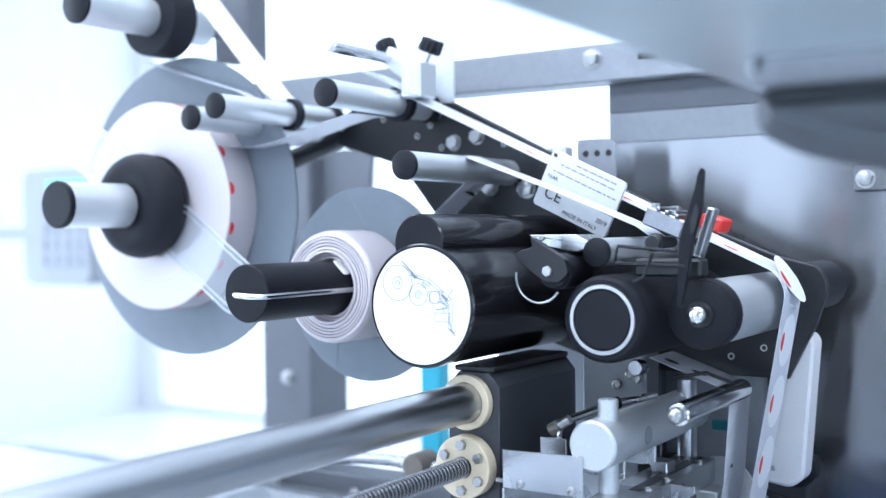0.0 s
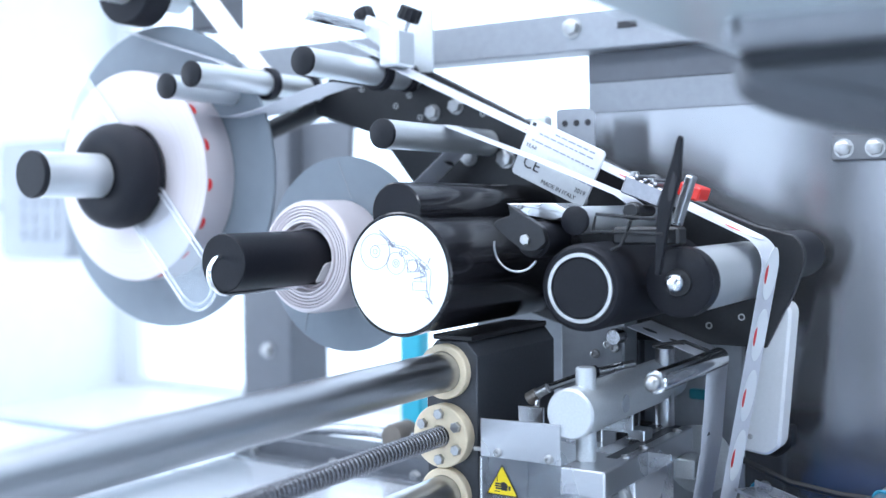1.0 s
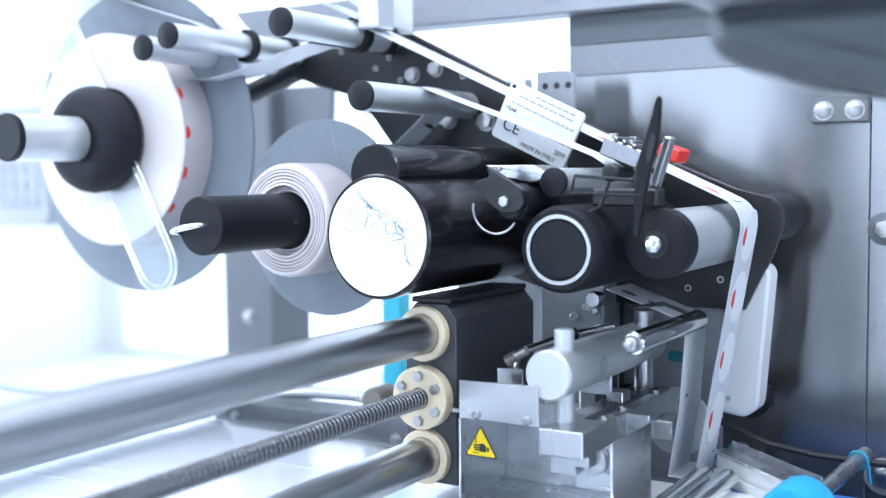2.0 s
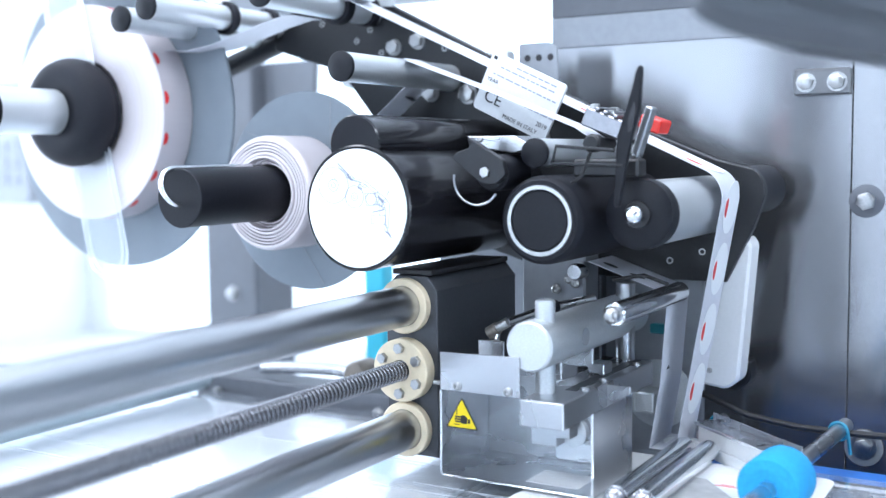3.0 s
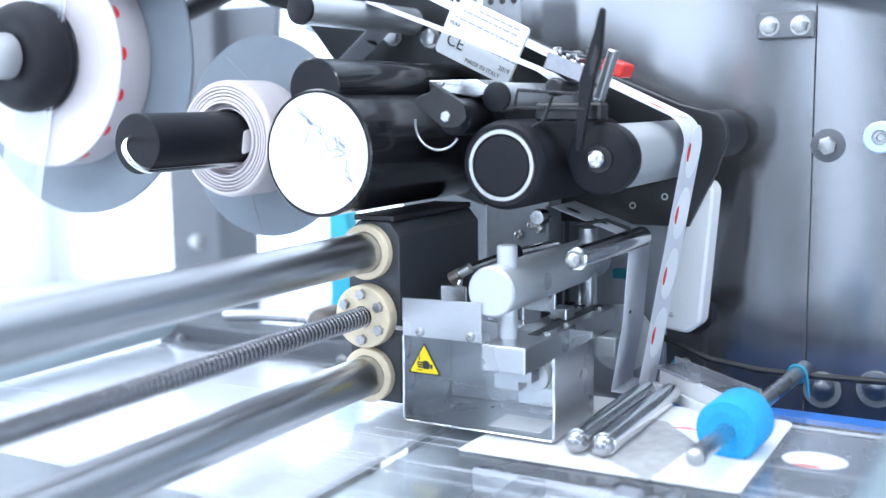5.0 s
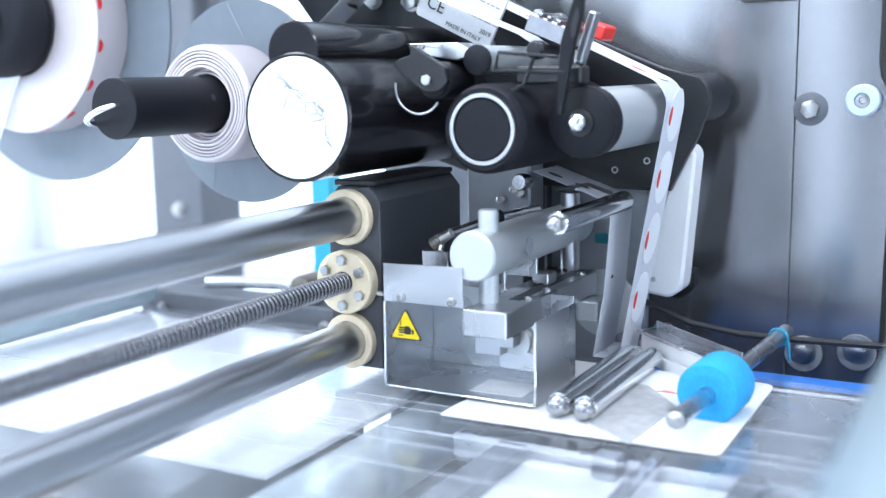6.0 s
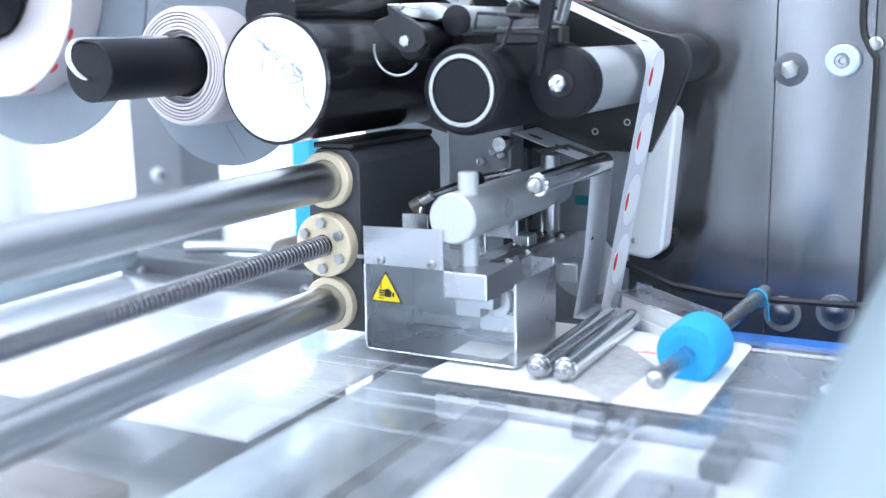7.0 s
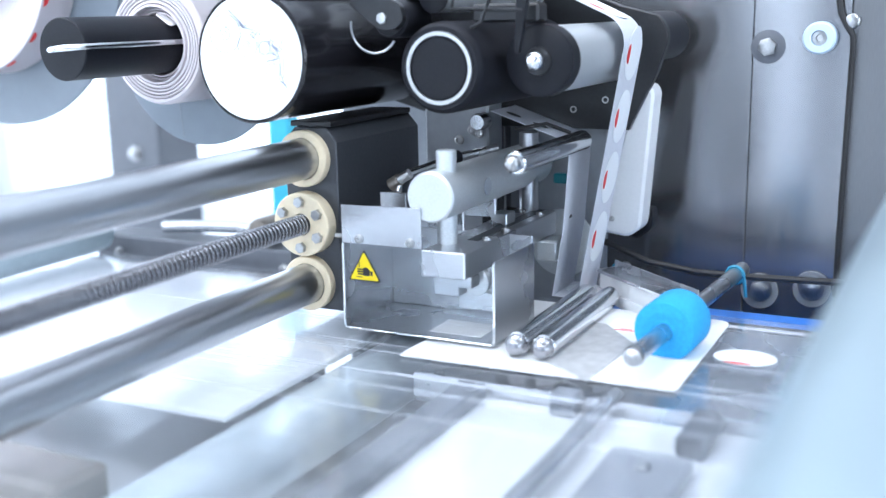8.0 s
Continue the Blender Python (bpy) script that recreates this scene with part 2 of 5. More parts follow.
def rounded(points, r, n=6):
    """Rounds the corners of a closed outline."""
    out = []
    k = len(points)
    for i in range(k):
        p, a, b = Vector(points[i]), Vector(points[i - 1]), Vector(points[(i + 1) % k])
        rr = r[i] if isinstance(r, (list, tuple)) else r
        da, db = (a - p), (b - p)
        cut = min(rr, da.length * 0.45, db.length * 0.45)
        p0, p1 = p + da.normalized() * cut, p + db.normalized() * cut
        for j in range(n + 1):
            t = j / n
            out.append(tuple((1 - t) ** 2 * p0 + 2 * t * (1 - t) * p + t * t * p1))
    return out


def sweep(points, r, seg=10, bm=None):
    """A round wire along a list of points."""
    own = bmesh.new()
    pts = [Vector(p) for p in points]
    rings = []
    up = Vector((0.31, 0.2, 0.93))
    for i, p in enumerate(pts):
        d = (pts[min(i + 1, len(pts) - 1)] - pts[max(i - 1, 0)]).normalized()
        u = d.cross(up).normalized()
        w = d.cross(u)
        rings.append([own.verts.new(p + r * (math.cos(2 * math.pi * k / seg) * u + math.sin(2 * math.pi * k / seg) * w)) for k in range(seg)])
    for a, b in zip(rings, rings[1:]):
        for k in range(seg):
            own.faces.new((a[k], a[(k + 1) % seg], b[(k + 1) % seg], b[k]))
    own.faces.new(rings[0])
    own.faces.new(rings[-1][::-1])
    return merge(bm, own)


def ribbon(path, y0, y1, t=0.0008, bm=None, y_end=None):
    """A web of paper along (x, z) points, wide from y0 to y1 (to y_end at its end)."""
    own = bmesh.new()
    pts = [Vector(p) for p in path]
    rows = []
    e0, e1 = y_end if y_end else (y0, y1)
    n = len(pts) - 1
    for i, p in enumerate(pts):
        d = (pts[min(i + 1, n)] - pts[max(i - 1, 0)]).normalized()
        q = Vector((-d.y, d.x)) * t / 2
        k = i / n
        a, b = y0 + (e0 - y0) * k, y1 + (e1 - y1) * k
        rows.append([own.verts.new((p.x + q.x, a, p.y + q.y)), own.verts.new((p.x + q.x, b, p.y + q.y)), own.verts.new((p.x - q.x, b, p.y - q.y)), own.verts.new((p.x - q.x, a, p.y - q.y))])
    for a, b in zip(rows, rows[1:]):
        for k in range(4):
            own.faces.new((a[k], a[(k + 1) % 4], b[(k + 1) % 4], b[k]))
    own.faces.new(rows[0])
    own.faces.new(rows[-1][::-1])
    return merge(bm, own)


def arc(cx, cz, r, a0, a1, n=10):
    return [(cx + r * math.cos(radians(a0 + (a1 - a0) * i / n)), cz + r * math.sin(radians(a0 + (a1 - a0) * i / n))) for i in range(n + 1)]


def hexhead(x, z, y, r, h, parent, washer=0.0, name="bolt"):
    """A hexagon bolt on a face that looks towards -y; y is that face."""
    bm = bmesh.new()
    if washer:
        lathe([(y, washer), (y - 0.0018, washer), (y - 0.002, r * 0.4)], x, z, 24, bm)
        y -= 0.002
    rings = []
    for yy, s in ((y, 1), (y - h + 0.001, 1), (y - h, 0.86)):
        rings.append([bm.verts.new((x + s * r * math.cos(math.pi / 3 * i + 0.3), yy, z + s * r * math.sin(math.pi / 3 * i + 0.3))) for i in range(6)])
    for a, b in zip(rings, rings[1:]):
        for i in range(6):
            bm.faces.new((a[i], a[(i + 1) % 6], b[(i + 1) % 6], b[i]))
    bm.faces.new(rings[-1])
    return part(name, bm, BOLT, parent)


def screwhead(x, z, y, r, parent, name="screw"):
    """A round-headed socket screw on a face towards -y."""
    return part(name, lathe([(y, r), (y - r * 0.5, r * 0.92), (y - r * 0.75, r * 0.6), (y - r * 0.75, r * 0.42), (y - r * 0.3, r * 0.4), (y - r * 0.3, 0)], x, z, 18), BOLT, parent)


# ---- the hall: assumed round the machine, its glowing panes added ----
def setting(name, bm, mat, label, category, smooth=False):
    return tagged(part(name, bm, mat, None, "", smooth), label, category, "", "structure")


setting("floor", box(-6, 3.5, -4, 5.2, -0.1, 0, 0), FLOOR_GREY, "pale grey coated hall floor", "floor")
setting("ceiling", box(-6, 3.5, -4, 5.2, 3.5, 3.6, 0), WALL_WHITE, "white hall ceiling with light panels", "ceiling")
wall = bmesh.new()
box(-6, 3.5, 5.2, 5.35, 0, 0.06, 0, wall)
box(-6, 3.5, 5.2, 5.35, 3.2, 3.5, 0, wall)
box(-6, -5.8, 5.2, 5.35, 0.06, 3.2, 0, wall)
box(0.2, 3.5, 5.2, 5.35, 0.06, 3.2, 0, wall)
setting("wall_north", wall, WALL_WHITE, "white hall wall round a wide glowing pane", "wall")
# glowing pane put in for the blown-out white background
setting("window_2", box(-5.8, 0.2, 5.28, 5.32, 0.06, 3.2, 0), BRIGHT_PANE, "wide glowing pane put in for the bright white surroundings", "window")
wall = bmesh.new()
box(-6, 3.5, -4.15, -4, 0, 0.06, 0, wall)
box(-6, 3.5, -4.15, -4, 3.0, 3.5, 0, wall)
# unseen wall; the glowing panes are added to reflect as bands on the housing
gaps = (-6, -3.6, -1.85, -1.42, -1.03, -0.72, 0.0, 3.5)
for a, b in zip(gaps[::2], gaps[1::2]):
    box(a, b, -4.15, -4, 0.06, 3.0, 0, wall)
setting("wall_south", wall, WALL_GREY, "unseen grey wall with gaps for the added glowing panes", "wall")
for k, (a, b) in enumerate(zip(gaps[1::2], gaps[2::2])):
    setting("window_%d" % (k + 3), box(a, b, -4.1, -4.06, 0.06, 3.0, 0), BRIGHT_PANE, "tall unseen glowing pane, added to reflect as a bright band", "window")
# unseen wall; its glowing pane is added to brighten the web side
wall = bmesh.new()
box(3.5, 3.65, -4, 5.2, 0, 0.5, 0, wall)
box(3.5, 3.65, -4, 5.2, 2.9, 3.5, 0, wall)
box(3.5, 3.65, -4, -2.2, 0.5, 2.9, 0, wall)
box(3.5, 3.65, 1.0, 5.2, 0.5, 2.9, 0, wall)
setting("wall_east", wall, WALL_GREY, "unseen grey wall round an added glowing pane", "wall")
setting("window_9", box(3.56, 3.6, -2.2, 1.0, 0.5, 2.9, 0), BRIGHT_PANE, "unseen glowing pane, added to brighten the machine from the right", "window")
wall = bmesh.new()
box(-6.15, -6, -4, 5.2, 0, 0.06, 0, wall)
box(-6.15, -6, -4, 5.2, 3.2, 3.5, 0, wall)
box(-6.15, -6, -4, -3.6, 0.06, 3.2, 0, wall)
box(-6.15, -6, 3.3, 5.2, 0.06, 3.2, 0, wall)
setting("wall_west", wall, WALL_WHITE, "white hall wall round a wide glowing pane", "wall")
# second glowing pane, added as bright surroundings on the left
setting("window_1", box(-6.12, -6.08, -3.6, 3.3, 0.06, 3.2, 0), BRIGHT_PANE, "wide glowing pane put in for the bright white surroundings", "window")
# panels for the assumed ceiling lamps, out of view
for x, y in ((-2.6, 1.2), (-0.6, 1.2), (1.4, 1.2), (-2.6, -1.6), (-0.6, -1.6), (1.4, -1.6)):
    lamp = thing("ceiling_light", (x, y, 3.5), "white rectangular ceiling light panel, unseen and assumed", "lamp", "ceiling light panels")
    part("frame", box(x - 0.8, x + 0.8, y - 0.5, y + 0.5, 3.45, 3.5, 0.004), WHITE, lamp)
    part("diffuser", box(x - 0.76, x + 0.76, y - 0.46, y + 0.46, 3.442, 3.449, 0), PANEL_GLOW, lamp)


# ---- machine housing behind ----
def housing():
    t = thing("machine_housing", (0.3, 2.0, 0.0), "brushed stainless steel machine housing with bolted panels", "machine")
    YW = 2.0
    seams = (-0.912, -0.344, -0.184, 0.45, 1.6)
    for a, b in zip(seams, seams[1:]):
        part("panel", box(a + 0.0005, b - 0.0005, YW, YW + 0.04, 0.50, 1.528, 0.0012), SHEET if b < 0 else DOOR, t)
    part("body", box(-0.9, 1.6, YW + 0.042, YW + 0.75, 0.05, 1.62, 0.003), FRAME_GREY, t)
    part("beam", box(-2.3, 1.6, YW - 0.05, YW + 0.03, 1.531, 1.606, 0.003), FRAME_GREY, t, "grey painted cross beam")
    # shade below the beam, put in as a dark strip
    part("hood", box(-0.9115, 1.6, YW - 0.006, YW - 0.001, 1.472, 1.5295, 0.001), FAR_GREY, t, "shade under the beam, drawn as a dark strip")
    # paler reflection under that shade, put in as a grey strip
    part("reflection_band", box(-0.9115, 1.6, YW - 0.005, YW - 0.001, 1.412, 1.471, 0.001), FRAME_GREY, t)
    hexhead(-0.926, 1.578, YW - 0.05, 0.016, 0.014, t, 0.02)
    part("slot", box(-0.83, -0.79, YW - 0.052, YW - 0.0495, 1.567, 1.58, 0.001), INK, t)
    for x, z, r, w in ((-0.318, 1.118, 0.016, 0.029),):
        part("washer", lathe([(YW, w), (YW - 0.002, w), (YW - 0.003, w - 0.002), (YW - 0.003, 0)], x, z, 32), FAR_GREY, t, "dark washer")
        hexhead(x, z, YW - 0.003, r, 0.012, t, 0.0)
    ring = part("spacer_ring", lathe([(YW, 0.027), (YW - 0.03, 0.027), (YW - 0.034, 0.024), (YW - 0.034, 0.013), (YW - 0.02, 0.012)], -0.231, 1.133, 32), PALE_BLUE, t, "pale blue plastic spacer ring")
    part("bolt_head", lathe([(YW - 0.012, 0.0125), (YW - 0.028, 0.012), (YW - 0.029, 0.006), (YW - 0.022, 0.005), (YW - 0.022, 0)], -0.231, 1.133, 24), BOLT, ring)
    hinge = part("hinge_plate", box(-0.441, -0.346, YW - 0.014, YW, 1.302, 1.348, 0.003), DOOR, t)
    for x in (-0.42, -0.368):
        hexhead(x, 1.324, YW - 0.014, 0.014, 0.01, hinge, 0.017)
    part("cable_gland", lathe([(YW, 0.012), (YW - 0.016, 0.012), (YW - 0.018, 0.009), (YW - 0.018, 0)], -0.182, 1.160, 20), BOLT, t)
    plan["grow"] = 1.0
    way = [(-0.180, 1.32), (-0.180, 1.24), (-0.180, 1.205), (-0.177, 1.186), (-0.168, 1.168), (-0.159, 1.154), (-0.158, 1.13), (-0.159, 1.08), (-0.160, 1.0), (-0.161, 0.90), (-0.162, 0.78)]
    part("cable", sweep([(x + 0.008, 1.668, z) for x, z in way], 0.0042), CABLE, t, "black cable clipped along the seam")
    for x, z in ((-0.263, 0.778), (-0.188, 0.788)):
        tab = part("bolt_tab", lathe([(1.6795, 0.027), (1.675, 0.027), (1.6745, 0.0265), (1.6745, 0)], x, z - 0.003, 36), FRAME_GREY, t)
        hexhead(x, z, 1.6745, 0.0135, 0.010, tab, 0.019)
    return t


plan["grow"] = 0.84
housing()


def low_cable():
    t = thing("cable", (-0.35, 1.97, 0.73), "thin black cable tied to a rod with a blue tie", "cable")
    pts = [(-0.66, 1.55, 0.90), (-0.56, 1.55, 0.895), (-0.47, 1.55, 0.862), (-0.40, 1.552, 0.835), (-0.33, 1.553, 0.826), (-0.25, 1.553, 0.826), (-0.15, 1.553, 0.829), (0.0, 1.553, 0.83), (0.3, 1.553, 0.826)]
    part("sheath", sweep(pts, 0.0048, 8), CABLE, t)


low_cable()
plan["grow"] = 1.0


def blue_crate():
    t = thing("crate", (-0.1, 1.55, 0.5), "dark blue plastic crate under the machine housing", "crate")
    part("body", box(-0.44, 0.3, 1.47, 1.54, 0.5, 0.756, 0.006), BLUE, t)
    part("rim", box(-0.45, 0.31, 1.46, 1.55, 0.7561, 0.776, 0.003), BLUE, t)


blue_crate()


# ---- far things at the other end of the hall ----
def far_frame():
    t = thing("machine_stand", (-1.96, 2.27, 0.0), "dark grey welded machine frame standing behind", "frame")
    part("post", box(-2.05, -1.872, 2.2, 2.36, 0, 1.46, 0.006), FAR_GREY, t)
    part("foot", box(-2.12, -1.8, 2.14, 2.42, 0.0, 0.02, 0.003), FAR_GREY, t)
    part("gusset", slab([(-1.871, 1.2), (-1.72, 1.2), (-1.70, 1.46), (-1.871, 1.46)], 2.25, 2.27, 0.002), FAR_GREY, t)
    hexhead(-1.955, 0.848, 2.2, 0.014, 0.012, t, 0.02)
    hexhead(-1.955, 0.60, 2.2, 0.014, 0.012, t, 0.02)
    t = thing("cross_beam", (-1.1, 1.49, 0.0), "dark grey cross beam behind the packaging film", "beam")
    part("beam", box(-1.385, -0.935, 1.46, 1.53, 0.62, 0.822, 0.004), FAR_GREY, t)
    part("leg", box(-1.37, -1.30, 1.465, 1.525, 0.0, 0.619, 0.003), FAR_GREY, t)
    part("leg", box(-1.02, -0.95, 1.465, 1.525, 0.0, 0.619, 0.003), FAR_GREY, t)
    for x in (-1.33, -1.15, -0.98):
        hexhead(x, 0.79, 1.46, 0.008, 0.006, t, 0.011)


far_frame()


def control_panel():
    t = thing("control_panel", (-3.47, 2.65, 0.0), "pale grey control panel with a keypad and green display", "control panel")
    part("body", slab(rounded([(-3.66, 1.05), (-3.27, 1.05), (-3.27, 1.49), (-3.66, 1.49)], 0.05), 2.6, 2.7, 0.004), FRAME_GREY, t)
    part("display", box(-3.5, -3.3, 2.592, 2.599, 1.34, 1.44, 0.001), SCREEN, t)
    for i in range(3):
        for j in range(4):
            part("key", box(-3.56 + 0.065 * j, -3.515 + 0.065 * j, 2.593, 2.599, 1.12 + 0.06 * i, 1.16 + 0.06 * i, 0.002), FRAME_GREY, t)
    part("arm", box(-4.4, -3.661, 2.63, 2.67, 1.22, 1.27, 0.004), FRAME_GREY, t)
    part("post", box(-4.5, -4.401, 2.6, 2.7, 0.0, 1.4, 0.004), FRAME_GREY, t)


control_panel()


def far_pipe():
    t = thing("air_pipe", (-1.1, 1.5, 0.822), "small grey air pipe and valve on the cross beam", "fitting")
    part("pipe", sweep([(-1.25, 1.49, 0.838), (-1.18, 1.5, 0.842), (-1.1, 1.5, 0.846), (-1.02, 1.5, 0.843), (-0.96, 1.5, 0.838)], 0.011), STEEL, t)
    part("valve", lathe([(1.47, 0), (1.47, 0.020), (1.475, 0.023), (1.52, 0.023), (1.525, 0.018), (1.525, 0)], -1.035, 0.846, 20), BEIGE, t)


far_pipe()


def cyan_column():
    t = thing("signal_strip", (-1.29, 1.9, 0.0), "bright cyan plastic strip behind the carriage", "strip")
    part("strip", box(-1.315, -1.262, 1.9, 1.94, 0.0, 1.10, 0.004), CYAN, t)


cyan_column()


# ---- carriage, guide rods, spindle ----
RX = -0.746


def carriage():
    t = thing("carriage_block", (-0.74, 1.29, 0.82), "dark grey machined carriage block on guide rods", "block")
    o = [(-0.778, 0.822), (-0.7005, 0.822), (-0.7005, 1.04), (-0.716, 1.058), (-0.762, 1.058), (-0.778, 1.04)]
    part("body", slab(o, 1.19, 1.41, 0.0012), BLOCK, t)
    for z in (1.019, 0.857):
        part("bearing_ring", lathe([(1.19, 0.036), (1.1795, 0.036), (1.178, 0.0345), (1.178, 0.0268), (1.19, 0.0264)], RX, z, 48), CREAM, t, "cream plastic bearing ring")
    fl = part("flange", lathe([(1.1895, 0.041), (1.172, 0.041), (1.1705, 0.0395), (1.1705, 0.0145), (1.189, 0.0145)], RX, 0.936, 48), CREAM, t, "cream plastic flange with six bolts")
    for i in range(6):
        a = radians(60 * i + 30)
        hexhead(RX + 0.0295 * math.cos(a), 0.936 + 0.0295 * math.sin(a), 1.1705, 0.0072, 0.006, fl, 0.0)
    # highlight on the top plate's edge, drawn as a chrome wire
    part("edge_highlight", sweep([(-0.7845, 1.2, 1.0672), (-0.7845, 1.37, 1.0672)], 0.0014, 8), CHROME, t)
    part("top_plate", box(-0.770, -0.710, 1.193, 1.405, 1.0585, 1.0655, 0.001), BLACK_PLATE, t)


carriage()
for z in (1.019, 0.857):
    g = thing("guide_rod", (RX, 0.4, z), "thick polished steel guide rod, worn grey", "rod", "guide rods of the carriage")
    part("rod", rod(RX, z, -0.62, 1.40, 0.0262, 0.002, 56), ROD, g)


def spindle():
    t = thing("lead_screw", (RX, 0.4, 0.936), "threaded steel lead screw with dark grooves", "screw")
    prof = [(-0.6, 0)]
    y, pitch = -0.6, 0.0075
    while y < 1.39:
        prof += [(y, 0.0088), (y + 0.0022, 0.0088), (y + 0.0032, 0.0128), (y + 0.0046, 0.0134), (y + 0.0060, 0.0128), (y + 0.0070, 0.0088)]
        y += pitch
    prof.append((y, 0))
    part("thread", lathe(prof, RX, 0.936, 32), SCREW, t, "", False)
    part("journal", rod(RX, 0.936, -0.66, -0.6, 0.009, 0.001, 24), ROD, t)


spindle()


def end_plate():
    t = thing("end_plate", (RX, -0.62, 0.75), "dark grey end plate that holds the guide rods", "block")
    part("body", box(-0.8, -0.68, -0.72, -0.661, 0.0, 1.1, 0.003), BLOCK, t)


end_plate()


# ---- label dispenser head ----
YP, ARM = 1.38, 1.1014
YB = YP * ARM - 0.001


def head_plate():
    t = thing("dispenser_plate", (-0.7, 1.39, 1.05), "black anodised dispenser mounting plate with bolts and holes", "plate")
    out = [(-1.115, 1.428), (-1.05, 1.452), (-0.93, 1.458)]
    out += [(-0.70, 1.343), (-0.55, 1.268), (-0.40, 1.206)]
    out += arc(-0.372, 1.166, 0.034, 55, -20, 8)
    out += [(-0.352, 1.12), (-0.386, 1.05), (-0.62, 1.05), (-0.86, 1.12), (-0.9, 1.24), (-0.985, 1.345), (-1.115, 1.385)]
    part("plate", slab(out, YP, YP + 0.014, 0.0012), BLACK_PLATE, t)
    nose = arc(-0.372, 1.166, 0.032, 150, -70, 14)
    nose += [(-0.40, 1.13), (-0.52, 1.215), (-0.545, 1.255)]
    part("nose_bar", slab(nose, YP + 0.0145, 1.50, 0.004), BLACK_MATT, t, "rounded black nose bar")
    for x, z, r in ((-0.886, 1.376, 0.0105), (-0.761, 1.303, 0.0125), (-0.823, 1.307, 0.0115), (-0.845, 1.383, 0.0105), (-0.64, 1.24, 0.007)):
        hexhead(x, z, YP, r, 0.009, t, r * 1.15)
    for x, z in ((-0.417, 1.088), (-0.46, 1.075), (-0.93, 1.405), (-0.91, 1.37), (-0.87, 1.41), (-0.84, 1.39), (-0.80, 1.37), (-0.62, 1.10), (-0.632, 1.108), (-0.955, 1.39), (-1.02, 1.42)):
        part("hole", lathe([(YP, 0.0045), (YP - 0.0006, 0.0045), (YP - 0.0006, 0.003), (YP + 0.0005, 0.0028), (YP + 0.0005, 0)], x, z, 14), BOLT, t)
    part("strut", sweep([(-1.1, 1.40, 1.405), (-1.32, 1.40, 1.34)], 0.017, 16), BLACK_PLATE, t, "round black strut")
    br = part("bracket", slab(rounded([(-0.70, 1.30), (-0.64, 1.30), (-0.64, 1.365), (-0.652, 1.373), (-0.70, 1.373)], 0.004), 1.42, 1.424, 0.0005), FRAME_GREY, t, "grey angle bracket with three holes")
    for x in (-0.686, -0.668, -0.650):
        part("bracket_hole", lathe([(1.4195, 0.0048), (1.4188, 0.0045), (1.4188, 0)], x, 1.352, 14), INK, br)
    part("spring_clip", box(-0.74, -0.71, 1.40, 1.43, 1.335, 1.365, 0.004), ALU_MATT, t)
    return t


plan["grow"] = ARM
head_plate()


def bars(parent, x, z, w, h, y, tilt, mat=INK, name="print_bar"):
    """A row of unreadable print: one thin bar on a face towards -y, turned in its plane."""
    own = box(-w / 2, w / 2, -0.0003, 0.0, -h / 2, h / 2, 0)
    bmesh.ops.transform(own, matrix=pose(x, y, z, 0, tilt, 0), verts=own.verts)
    return part(name, own, mat, parent, "", False)


def writing(parent, text, size, m, mat, name="lettering", extrude=0.0002, spacing=1.0):
    """Letters in the built-in font, as a mesh, flat on the pose m."""
    cu = bpy.data.curves.new(name, "FONT")
    cu.body, cu.size, cu.extrude, cu.space_character = text, size, extrude, spacing
    tmp = bpy.data.objects.new(name, cu)
    me = bpy.data.meshes.new_from_object(tmp)
    bpy.data.objects.remove(tmp)
    me.transform(Matrix.Translation(CENTRE) @ Matrix.Scale(plan["grow"], 4) @ Matrix.Translation(-CENTRE) @ m)
    me.transform(Matrix.Translation(-origin(parent)))
    me.materials.clear()
    me.materials.append(mat)
    ob = new(name, me)
    ob.parent = parent
    return ob


